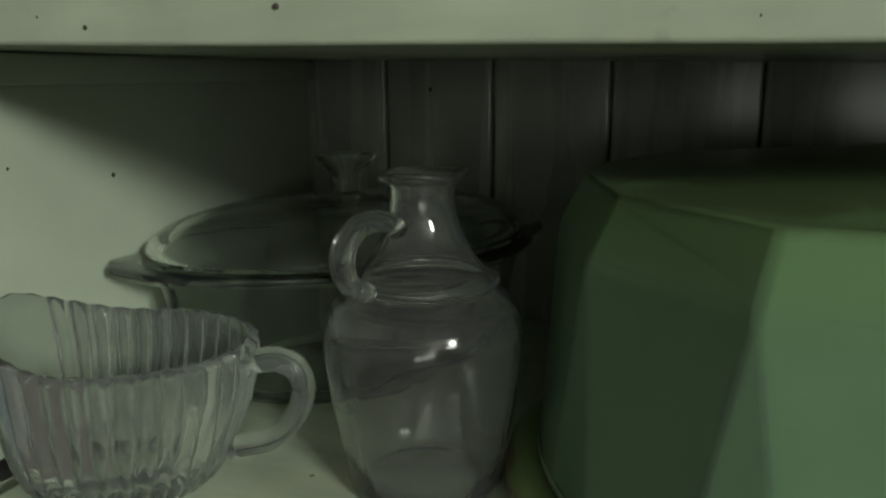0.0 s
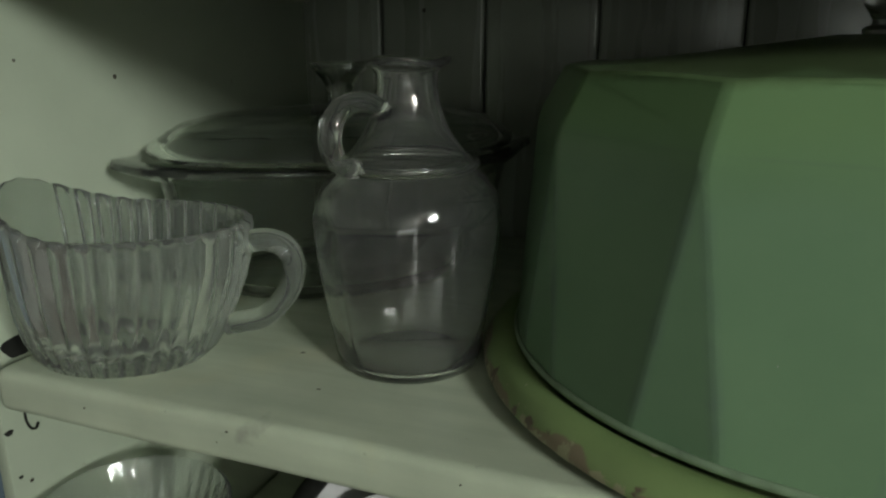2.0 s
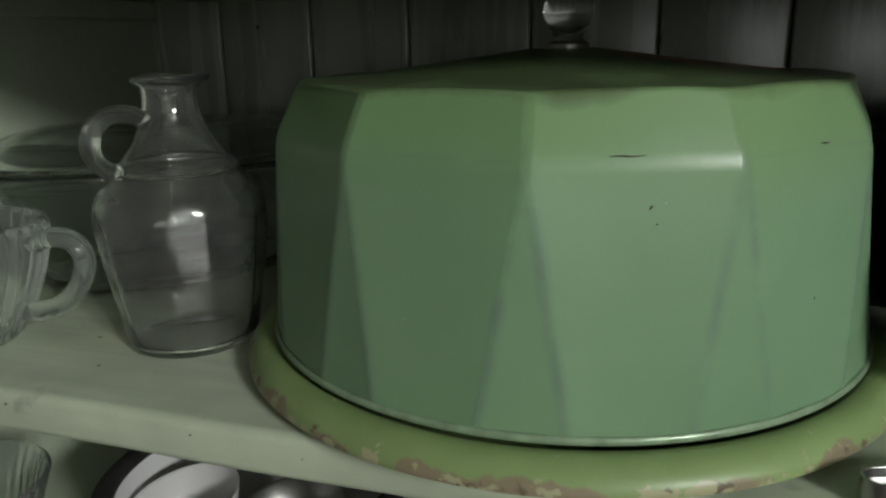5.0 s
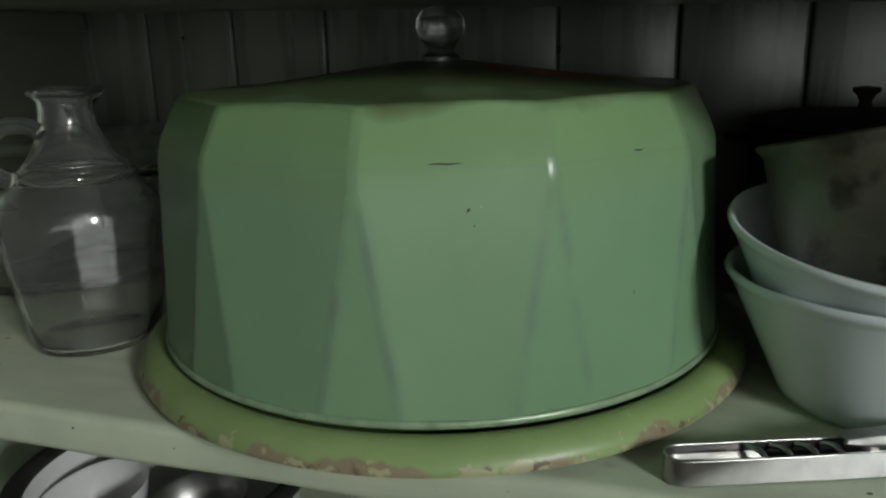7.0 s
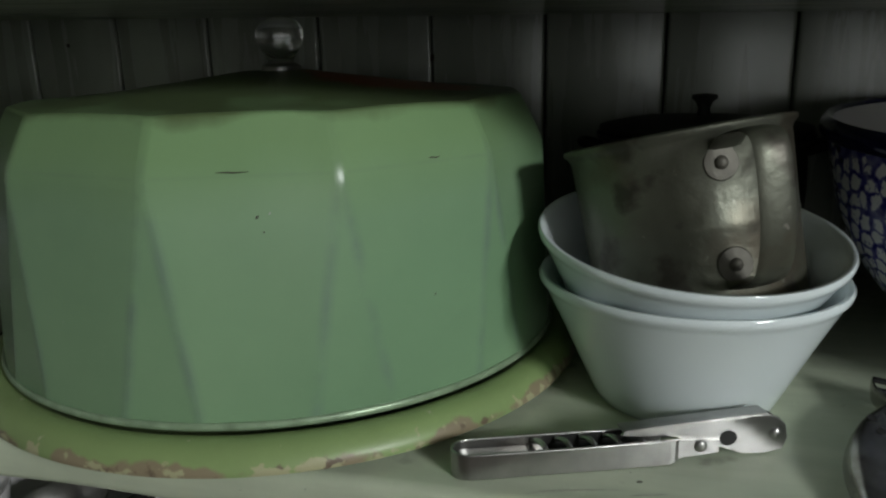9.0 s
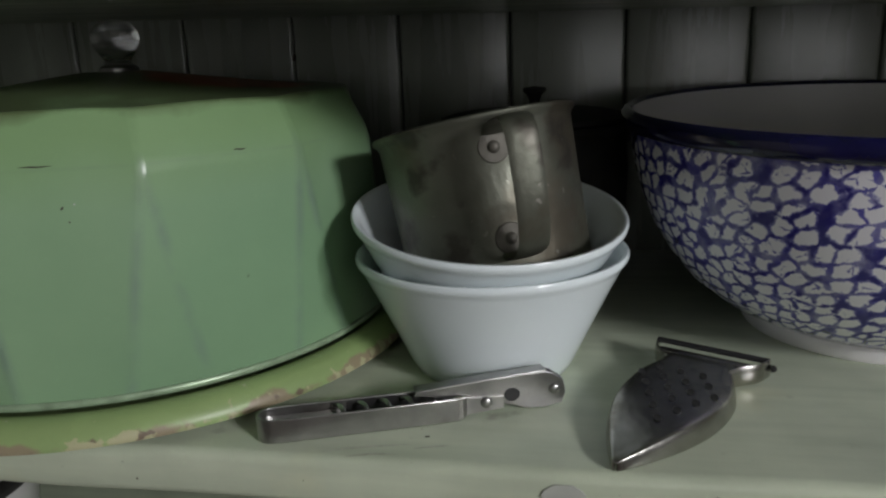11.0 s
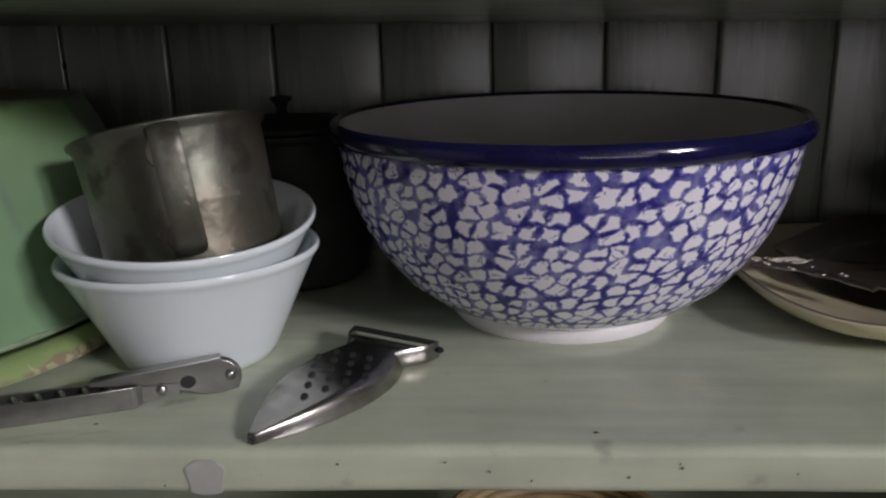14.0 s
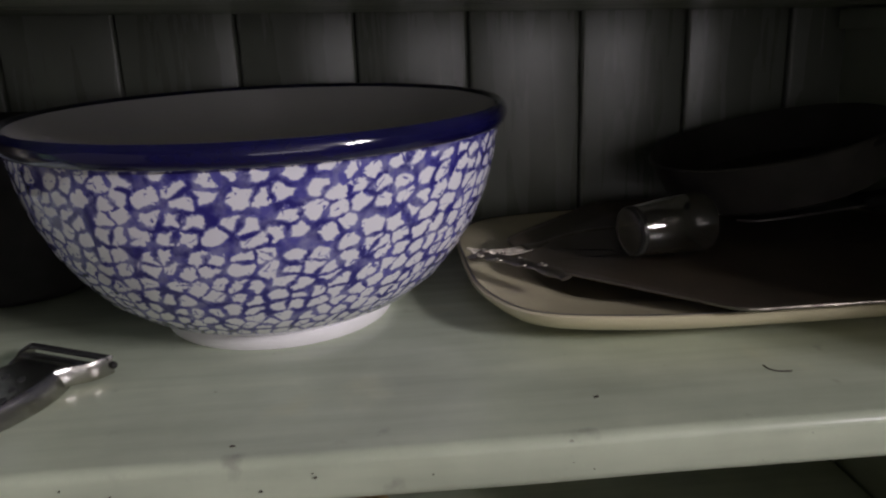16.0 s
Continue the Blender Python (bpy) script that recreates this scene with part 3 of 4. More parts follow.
for a in ((-0.02, 0.02, 0.37, 0.40, -0.25, 0.25), (-0.02, 0.02, -0.03, 0.03, -0.25, 0.25), (-0.02, 0.02, -0.37, 0.37, 0.22, 0.25), (-0.02, 0.02, -0.37, 0.37, -0.25, -0.22)):
    box(*a, bm=bm)
part("window_frame", bm, M_SASH, window)


# ---------- cake carrier ----------
def cake_carrier():
    m = pose(0.067, 0.133, 0.0)
    ob = thing("cake_carrier", m, "green enamelled tin cake carrier with faceted lid and worn tray", "cake carrier")
    tray = [(0, 0.0006), (0.128, 0.0006), (0.132, 0.0040), (0.136, 0.0120), (0.1400, 0.0138), (0.1445, 0.0138), (0.149, 0.0120), (0.1515, 0.0085),
            (0.1530, 0.0058), (0.1528, 0.0040), (0.1513, 0.0034), (0.1503, 0.0050), (0.149, 0.0085), (0.1445, 0.0120), (0.1400, 0.0120), (0.1370, 0.0100), (0.1335, 0.003), (0.128, 0.0022), (0, 0.0022)]
    part("tray", lathe(tray, 128), M_TRAY, ob, "yellow-green enamelled tray with rust chips round the rim", 50)
    start, half, rc, zc, rb, zb = -55.5, 6.3, 0.1335, 0.1078, 0.1385, 0.0175
    rt, zt = 0.1225, 0.1284
    at = lambda r, a, z: (r * math.cos(radians(a)), r * math.sin(radians(a)), z)
    body = bmesh.new()
    corners = [body.verts.new(at(rc, start + 30 * k, zc)) for k in range(12)]
    tops = [body.verts.new(at(rt, start + 30 * k, zt)) for k in range(12)]
    mids = [[body.verts.new(at(rt * f, start + 30 * k + da, zt + dz)) for da, f, dz in ((7.5, 0.988, 0.0008), (15, 0.985, 0.0011), (22.5, 0.988, 0.0008))] for k in range(12)]
    low = {}
    for k in range(12):
        for a in (-half, -half / 2, 0, half / 2, half, half + 5.8, half + 11.6):
            low[k, a] = body.verts.new(at(rb, start + 30 * k + a, zb))
    for k in range(12):
        k2 = (k + 1) % 12
        body.faces.new([corners[k], low[k, half], low[k, half + 5.8], low[k, half + 11.6], low[k2, -half], corners[k2]])
        body.faces.new([corners[k], corners[k2], tops[k2], mids[k][2], mids[k][1], mids[k][0], tops[k]])
        body.faces.new([corners[k], low[k, -half], low[k, -half / 2], low[k, 0], low[k, half / 2], low[k, half]])
    ring = [v for k in range(12) for v in (tops[k], *mids[k])]
    for r, z in ((0.112, 0.1292), (0.095, 0.1306), (0.07, 0.1335), (0.04, 0.1375), (0.016, 0.1408)):
        nxt = [body.verts.new(at(r, start + 7.5 * j, z)) for j in range(48)]
        for j in range(48):
            body.faces.new((ring[j], ring[(j + 1) % 48], nxt[(j + 1) % 48], nxt[j]))
        ring = nxt
    body.faces.new(ring)
    # broad soft rounding round the shoulder, tighter folds down the sides
    soft = body.edges.layers.float.new("bevel_weight_edge")
    shoulder, crown = set(corners), set(tops) | {v for row in mids for v in row}
    for e in body.edges:
        a, b = e.verts
        up = (a in shoulder) + (b in shoulder)
        if up == 2:
            e[soft] = 1.0
        elif up == 1:
            e[soft] = 0.55 if (a in crown or b in crown) else 0.30
        elif a in crown and b in crown:
            e[soft] = 0.35
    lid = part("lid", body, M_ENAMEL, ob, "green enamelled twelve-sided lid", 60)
    bevel_mod(lid, 0.0046, 5)
    lid.modifiers["bevel"].limit_method = "WEIGHT"
    lid.modifiers["bevel"].harden_normals = True
    part("lid_bead", lathe([(rb + 0.0012 * math.cos(t), zb - 0.0010 + 0.0016 * math.sin(t)) for t in [2 * math.pi * k / 10 for k in range(10)]], 128, closed=True),
         M_BEAD, ob, "rolled tin bead along the lid's lower edge")
    part("knob_collar", placed(lathe([(0, 0.1400), (0.0095, 0.1400), (0.0098, 0.1425), (0.0080, 0.1440), (0, 0.1442)], 32), pose(0.002, 0.002, 0)), M_STEEL, ob, "small tin collar")
    # chips and specks on the panels: middle angle, offset sideways, height, size, stretch
    slope = (0.1369 - 0.1290) / 0.0903
    for mid, b, z, r, wide, mat in ((-70.5, 0.0048, 0.0930, 0.0009, 2.2, M_SPECK), (-70.5, 0.0068, 0.0876, 0.0007, 1.3, M_SPECK), (-40.5, 0.0104, 0.0590, 0.0009, 1.6, M_SPECK), (-40.5, 0.0020, 0.0560, 0.0007, 2.5, M_SPECK),
                                    (-100.5, 0.0006, 0.0349, 0.0011, 1.2, M_CHIP), (-100.5, -0.0084, 0.0513, 0.0006, 1.0, M_CHIP), (-100.5, 0.0119, 0.0249, 0.0009, 1.2, M_CHIP), (-70.5, 0.0093, 0.0942, 0.0006, 2.4, M_CHIP)):
        a = radians(mid)
        rad = 0.1290 + (0.1078 - z) * slope
        n = Vector((math.cos(a), math.sin(a), slope)).normalized()
        t = Vector((-math.sin(a), math.cos(a), 0))
        spot = dome(r * 0.45, 0.0002, 10, 2)
        turn = Matrix((t, n.cross(t), n)).transposed().to_4x4() @ Matrix.Rotation(0.9, 4, "Z") @ Matrix.Diagonal((wide, 1, 1, 1))
        part("enamel_chip", placed(spot, Matrix.Translation(Vector((math.cos(a), math.sin(a), 0)) * rad + t * b + Vector((0, 0, z))) @ turn), mat, lid, "small chip in the enamel")
    for mid, b0, b1 in ((-70.5, -0.0085, 0.0030), (-40.5, 0.0040, 0.0095)):
        a = radians(mid)
        t = Vector((-math.sin(a), math.cos(a), 0))
        base = Vector((math.cos(a), math.sin(a), 0)) * 0.1284 + Vector((0, 0, 0.1090))
        pts = curve_points([base + t * (b0 + (b1 - b0) * u) + Vector((0, 0, 0.0002 * math.sin(9 * u))) for u in (0, 0.3, 0.6, 1.0)], 4)
        part("edge_chip", sweep(pts, 0.0006, 0.0005, (0, 0, 1), 6, taper=lambda q: 0.3 + 0.7 * math.sin(math.pi * min(1.0, max(0.0, q)))), M_SPECK, lid, "dark worn line along the lid's edge")
    knob = lathe([(0, 0.1438), (0.0070, 0.1438), (0.0066, 0.1462), (0.0085, 0.1492), (0.0112, 0.1535), (0.0120, 0.1570), (0.0113, 0.1610), (0.0085, 0.1645), (0.0045, 0.1664), (0, 0.1668)], 40)
    part("knob", placed(knob, pose(0.002, 0.002, 0)), M_GLASS, ob, "clear glass ball knob")
    return ob


cake_carrier()


# ---------- syrup jug ----------
def jug():
    ob = thing("glass_jug", pose(-0.1115, 0.0790, 0.0) @ Matrix.Diagonal((1.025, 1.025, 0.992, 1)), "small clear glass jug with panelled body and loop handle", "jug")
    outer = [(0.0, 0.0012), (0.024, 0.0008), (0.0290, 0.0), (0.0306, 0.0010), (0.0314, 0.006), (0.0340, 0.022), (0.0372, 0.042), (0.0390, 0.058), (0.0394, 0.0670),
             (0.0385, 0.0740), (0.0362, 0.0795), (0.0328, 0.0838), (0.0292, 0.0862), (0.0284, 0.0872), (0.0298, 0.0882), (0.0302, 0.0898), (0.0294, 0.0914), (0.0262, 0.0922),
             (0.0232, 0.0950), (0.0192, 0.1000), (0.0160, 0.1060), (0.0138, 0.1130), (0.0126, 0.1200), (0.0126, 0.1245), (0.0140, 0.1265), (0.0165, 0.1278), (0.0168, 0.1296), (0.0150, 0.1306)]
    inner = [(0.0128, 0.1296), (0.0104, 0.1250), (0.0104, 0.1200), (0.0116, 0.1130), (0.0138, 0.1060), (0.0170, 0.1000), (0.0215, 0.0945), (0.0262, 0.0890),
             (0.0310, 0.0830), (0.0350, 0.0780), (0.0373, 0.0732), (0.0382, 0.0665), (0.0378, 0.058), (0.0360, 0.042), (0.0328, 0.022), (0.0303, 0.0065), (0.0285, 0.0036), (0.015, 0.0028), (0.0, 0.0027)]

    def shape(a, r, z):
        f = 1.0
        if 0.004 < z < 0.074:  # ten soft upright panels
            w = min(1.0, (z - 0.004) / 0.012, (0.074 - z) / 0.010)
            u = ((a / (2 * math.pi) * 10) % 1.0) - 0.5
            f = 1.026 - 0.042 * w * (1 - min(1.0, abs(u) * 2.0) ** 2)
        zz = z
        if z > 0.1235:  # pouring lip away from the handle
            d = math.cos(a - radians(66))
            k = (z - 0.1235) / 0.007
            f *= 1 + 0.30 * k * max(0.0, d) ** 3 - 0.03 * k
            zz = z + 0.0006 * k * math.sin(3 * a)
        zz += 0.0025 * max(0.0, (z - 0.09) / 0.04)
        return (r * f * math.cos(a), r * f * math.sin(a), zz)
    part("body", lathe(outer + inner, 120, shape), M_GLASS, ob, "clear panelled glass body with spout", 45)
    d = Vector((-0.407, -0.914, 0))
    path = [(0.0128, 0.1115), (0.0175, 0.1150), (0.0240, 0.1165), (0.0315, 0.1152), (0.0372, 0.1098), (0.0392, 0.1030), (0.0374, 0.0962), (0.0330, 0.0915), (0.0275, 0.0900)]
    pts = curve_points([d * r + Vector((0, 0, z)) for r, z in path], 6)
    part("handle", sweep(pts, 0.0108, 0.0082, (0.914, -0.407, 0), 18), M_GLASS, ob, "thick round glass loop handle", 60)
    return ob


jug()


# ---------- creamer ----------
def creamer():
    ob = thing("glass_creamer", pose(-0.2290, 0.0370, 0.0, 0, 0, 19), "clear ribbed glass creamer with wide spout and handle", "creamer")
    outer = [(0.0, 0.0030), (0.45, 0.0025), (0.64, 0.0), (0.70, 0.0008), (0.73, 0.005), (0.81, 0.013), (0.88, 0.024), (0.94, 0.035), (0.98, 0.047), (1.0, 0.058), (1.005, 0.0620), (0.99, 0.0635)]
    inner = [(0.965, 0.0630), (0.945, 0.058), (0.925, 0.047), (0.895, 0.038), (0.825, 0.024), (0.71, 0.013), (0.58, 0.0088), (0.0, 0.0080)]
    n_out = len(outer)

    def build():
        bm = bmesh.new()
        rings = []
        n = 324
        for i, (r, z) in enumerate(outer + inner):
            if r == 0:
                rings.append([bm.verts.new((0, 0, z))])
                continue
            ring = []
            for k in range(n):
                a = 2 * math.pi * k / n
                rib = 0.0
                if i < n_out and 0.004 < z < 0.0625:
                    rib = 0.050 * (2 * abs(math.cos(18 * a)) - 1.0) * (1 - min(1.0, max(0.0, (-math.cos(a) - 0.70) / 0.2)) * min(1.0, max(0.0, (z - 0.02) / 0.02)))
                f = r + rib
                back = max(0.0, -math.cos(a))  # the spout end
                lift = max(0.0, (z - 0.040) / 0.030)
                x, y = 0.0530 * f * math.cos(a) - 0.0055 * max(0.0, 1 - z / 0.05), 0.0415 * f * math.sin(a)
                x -= 0.0085 * lift ** 2 * back ** 4
                zz = z + 0.0240 * lift * (back ** 2.4) * (1 - 0.35 * back ** 30)
                zz += 0.0005 * math.cos(36 * a) * lift
                ring.append(bm.verts.new((x, y, zz)))
            rings.append(ring)
        for a, b in zip(rings, rings[1:]):
            for k in range(n):
                k2 = (k + 1) % n
                if len(a) == 1:
                    bm.faces.new((a[0], b[k], b[k2]))
                elif len(b) == 1:
                    bm.faces.new((a[k], b[0], a[k2]))
                else:
                    bm.faces.new((a[k], b[k], b[k2], a[k2]))
        return bm
    part("body", build(), M_PRESSED, ob, "ribbed clear pressed glass body", 60)
    path = [(0.050, 0.0515), (0.056, 0.0540), (0.064, 0.0545), (0.0710, 0.0510), (0.0742, 0.0435), (0.0725, 0.0345), (0.067, 0.0260), (0.058, 0.0185), (0.042, 0.0150)]
    pts = curve_points([(x, 0, z) for x, z in path], 6)
    part("handle", sweep(pts, 0.0128, 0.0100, (0, 1, 0), 16), M_PRESSED, ob, "thick glass ear handle", 60)
    return ob


creamer()


# ---------- covered casserole ----------
def casserole():
    ob = thing("glass_casserole", pose(-0.203, 0.188, 0.0, 0, 0, 48.6), "clear oval glass casserole dish with domed glass lid", "casserole")
    dish = [(0, 0.0), (0.060, 0.0), (0.066, 0.002), (0.072, 0.010), (0.080, 0.035), (0.0865, 0.066), (0.0915, 0.0695), (0.0940, 0.0725), (0.0935, 0.0755), (0.0895, 0.0765),
            (0.0855, 0.0735), (0.0825, 0.066), (0.0765, 0.035), (0.0690, 0.012), (0.062, 0.0055), (0, 0.005)]

    def oval(a, r, z):
        return (1.23 * r * math.cos(a), 0.87 * r * math.sin(a), z)

    def ears(a, r, z):
        e = max(0.0, abs(math.cos(a)) - 0.93) / 0.07
        k = max(0.0, (r - 0.0865) / 0.0075)
        x, y, z = oval(a, r, z)
        return (x + math.copysign(0.0145 * k * e ** 0.7, math.cos(a)), y, z + 0.002 * k * e)
    part("dish", lathe(dish, 144, ears), M_GLASS2, ob, "clear glass baking dish with end grips", 50)
    lid = [(0.0850, 0.0775), (0.0885, 0.0780), (0.0902, 0.0805), (0.0892, 0.0840), (0.0850, 0.0868), (0.0805, 0.0905), (0.0745, 0.0945), (0.060, 0.0985), (0.035, 0.1008), (0.012, 0.1022)]
    knob = [(0.0065, 0.1035), (0.0060, 0.109), (0.0085, 0.116), (0.0140, 0.1235), (0.0145, 0.1260), (0.0100, 0.1268), (0, 0.1260)]
    under = [(0, 0.0982), (0.035, 0.0968), (0.058, 0.0945), (0.0715, 0.0908), (0.0770, 0.0870), (0.0800, 0.0840), (0.0825, 0.0805)]
    part("lid", lathe(lid + knob + under, 120, oval, closed=True), M_GLASS2, ob, "clear glass lid with flared knob", 45)
    return ob


casserole()


# ---------- milk glass bowls ----------
def milk_bowl(z, label):
    ob = [(0, 0.0012), (0.030, 0.0010), (0.0345, 0.0), (0.0370, 0.0010), (0.0392, 0.0050), (0.0440, 0.0155), (0.0530, 0.0350), (0.0600, 0.0495), (0.0612, 0.0515), (0.0626, 0.0530),
          (0.0630, 0.0548), (0.0622, 0.0562), (0.0606, 0.0560), (0.0588, 0.0530), (0.0505, 0.0360), (0.0412, 0.0170), (0.0360, 0.0075), (0.0300, 0.0045), (0, 0.0042)]
    b = solid("milk_glass_bowl", lathe(ob, 96), M_MILK, label, "bowl", group="stacked milk glass bowls", sharp=60)
    b.matrix_world = z
    return b


milk_bowl(pose(0.268, 0.0975, 0.0), "white milk glass bowl standing on the shelf")
milk_bowl(Matrix.Translation((0.2675, 0.0965, 0.0730)) @ pose(0, 0, 0, 8.0, 3.4, 0) @ pose(0, 0, -0.0548), "white milk glass bowl nested in another bowl")


# ---------- measuring cup ----------
def measuring_cup():
    ob = thing("measuring_cup", pose(0.2765, 0.0930, 0.0268, -8, -11, 0), "dull dented aluminium measuring cup lying in the bowls", "cup")
    wall = [(0, 0.001), (0.037, 0.0), (0.0395, 0.0012), (0.0412, 0.0045), (0.0425, 0.030), (0.0430, 0.050), (0.0433, 0.0515), (0.0430, 0.053), (0.0442, 0.083), (0.0452, 0.0850), (0.0466, 0.0862),
            (0.0468, 0.0878), (0.0455, 0.0886), (0.0440, 0.0876), (0.0434, 0.083), (0.0420, 0.050), (0.0415, 0.030), (0.0400, 0.005), (0, 0.003)]

    def dent(a, r, z):
        d = 1 - 0.014 * math.exp(-((a - 4.35) / 0.22) ** 2) * math.exp(-((z - 0.04) / 0.03) ** 2) - 0.006 * math.exp(-((a - 5.3) / 0.3) ** 2)
        return (r * d * math.cos(a), r * d * math.sin(a), z)
    part("body", lathe(wall, 96, dent), M_ALU, ob, "stained aluminium cup body with rolled rim", 50)
    a0 = radians(-70)
    u = Vector((math.cos(a0), math.sin(a0), 0))
    side = Vector((-u.y, u.x, 0))
    out = Vector((math.cos(radians(-68)), math.sin(radians(-68)), 0))
    pts = curve_points([u * 0.0435 + Vector((0, 0, 0.080)), u * 0.052 + Vector((0, 0, 0.0835)), out * 0.066 + Vector((0, 0, 0.0835)), out * 0.0715 + Vector((0, 0, 0.077)),
                        out * 0.0705 + Vector((0, 0, 0.060)), out * 0.067 + Vector((0, 0, 0.045)), out * 0.059 + Vector((0, 0, 0.033)), u * 0.047 + Vector((0, 0, 0.029)), u * 0.0430 + Vector((0, 0, 0.031))], 5)
    part("handle", sweep(pts, 0.0128, 0.0020, side, 12), M_ALU, ob, "flat bent strap handle", 40)
    for z in (0.0735, 0.0360):
        tab = lathe([(0, 0), (0.0062, 0), (0.0067, 0.0006), (0.0063, 0.0012), (0, 0.0014)], 28)
        b = radians(-73)
        n = Vector((math.cos(b), math.sin(b), 0.02))
        turn = n.to_track_quat("Z", "X").to_matrix().to_4x4()
        tabo = part("rivet_tab", placed(tab, Matrix.Translation(n * 0.0428 + Vector((0, 0, z))) @ turn), M_TAB, ob, "round riveted handle tab")
        part("rivet", placed(dome(0.0026, 0.0018, 14), Matrix.Translation(n * 0.0442 + Vector((0, 0, z))) @ turn), M_TAB, tabo)
    return ob


measuring_cup()


# ---------- can opener ----------
def can_opener():
    ob = thing("can_opener", pose(0.1858, 0.0056, 0.0, 0, 0, 19.9) @ Matrix.Diagonal((1.035, 1, 1.06, 1)), "old steel can opener lying on the shelf", "can opener")
    L, W, H = 0.0775, 0.0125, 0.0098
    # folded channel handle: front wall, rounded end, back wall
    bm = bmesh.new()
    mid = [(L, 0.0), (0.045, -0.0003), (0.012, -0.0002)]
    mid += [(0.0065 - 0.0065 * math.sin(t), W / 2 - (W / 2) * math.cos(t)) for t in [math.pi * k / 12 for k in range(13)]]
    mid += [(0.012, W + 0.0002), (0.045, W), (L, W - 0.001)]
    prev = None
    for k, (x, y) in enumerate(mid):
        p, q = Vector(mid[max(k - 1, 0)]), Vector(mid[min(k + 1, len(mid) - 1)])
        t = (q - p).normalized()
        nx, ny = -t.y, t.x
        if ny * (y - W / 2) > 0 or (abs(y - W / 2) < 0.004 and nx < 0):
            nx, ny = -nx, -ny
        quad = [bm.verts.new((x + nx * off, y + ny * off, z)) for off, z in ((0, 0.0004), (0.0011, 0.0004), (0.0011, H), (0, H))]
        if prev:
            for c in range(4):
                bm.faces.new((prev[c], prev[(c + 1) % 4], quad[(c + 1) % 4], quad[c]))
        else:
            bm.faces.new(quad)
        prev = quad
    bm.faces.new(prev)
    bevel_mod(part("handle", bm, M_STEEL, ob, "folded steel channel handle", 30), 0.0004, 2)
    part("handle_floor", box(0.003, 0.034, 0.0014, W - 0.0014, 0.0050, 0.0066, 0.0005), M_STEEL, ob)
    part("handle_pan", box(0.033, L, 0.0014, W - 0.0014, 0.0006, 0.0018, 0.0004), M_DARKSTEEL, ob, "dark hollow of the handle")
    for k in range(5):
        x = 0.0335 + 0.0088 * k
        pts = curve_points([(x, 0.0012, 0.0062), (x - 0.0006, 0.0035, 0.0086), (x - 0.0018, 0.0070, 0.0093), (x - 0.0036, W - 0.0014, 0.0078)], 4)
        part("grip_rib", sweep(pts, 0.0021, 0.0018, (1, 0, 0), 8), M_STEEL, ob, "bright pressed grip rib")
    # the front wall steps back, then runs on as a narrow strap under the head
    bm = bmesh.new()
    line = [(L - 0.002, 0.0001), (L + 0.0012, 0.0003), (L + 0.0030, 0.0016), (L + 0.0048, 0.0017), (0.0890, 0.0016), (0.0955, 0.0017)]
    rows = []
    for k, (x, y) in enumerate(line):
        top, low = 0.0098 - 0.0004 * k, 0.0006 + 0.0005 * k
        rows.append([bm.verts.new(v) for v in ((x, y, low), (x, y, top), (x, y + 0.0011, top), (x, y + 0.0011, low))])
    for a, b in zip(rows, rows[1:]):
        for c in range(4):
            bm.faces.new((a[c], a[(c + 1) % 4], b[(c + 1) % 4], b[c]))
    bm.faces.new(rows[0])
    bm.faces.new(rows[-1])
    part("strap", bm, M_STEEL, ob, "stepped steel strap", 25)
    bm = bmesh.new()
    outline = [(0.0600, 0.0112), (0.0612, 0.0128), (0.0900, 0.0146), (0.1130, 0.0158), (0.1170, 0.0142), (0.1205, 0.0112), (0.1215, 0.0062), (0.1200, 0.0018), (0.1130, 0.0006), (0.1050, 0.0010),
               (0.0985, 0.0034), (0.0900, 0.0060), (0.0800, 0.0092), (0.0700, 0.0098)]
    front = [bm.verts.new((x, 0.0030, z)) for x, z in outline]
    backv = [bm.verts.new((x, 0.0042, z)) for x, z in outline]
    bm.faces.new(front)
    bm.faces.new(backv)
    for k in range(len(outline)):
        k2 = (k + 1) % len(outline)
        bm.faces.new((front[k], front[k2], backv[k2], backv[k]))
    head = part("head_plate", bm, M_STEEL, ob, "steel cutting head plate", 30)
    bevel_mod(head, 0.0003, 2)
    bm = box(0.0608, 0.1135, 0.0030, 0.0112, -0.0005, 0.0005, 0.0004)
    for v in bm.verts:  # lever plate folded back from the head, rising towards its hinge
        v.co.z += 0.0126 + (v.co.x - 0.0608) * 0.0635 - 0.10 * (v.co.y - 0.0030)
    part("top_lever", bm, M_STEEL, ob, "flat steel lever folded along the top")
    pts = curve_points([(0.1125, 0.0085, 0.0146), (0.1165, 0.0085, 0.0132), (0.1200, 0.0085, 0.0098), (0.1210, 0.0085, 0.0050)], 5)
    part("back_cheek", sweep(pts, 0.0030, 0.0012, (0, 1, 0), 10), M_DARKSTEEL, ob, "dark worn inner cheek")
    part("slot", placed(lathe([(0, 0), (0.0028, 0), (0.0028, 0.0004), (0, 0.0004)], 22), pose(0.0992, 0.0031, 0.0076, 90, 0, 0) @ Matrix.Diagonal((1.15, 1, 1, 1))), M_DARKSTEEL, head, "dark slot")
    for x, y, z in ((0.0885, 0.0016, 0.0062), (0.1168, 0.0030, 0.0082)):
        part("rivet", placed(dome(0.0024, 0.0016, 16), pose(x, y, z, 90, 0, 0)), M_STEEL, head, "bright domed rivet")
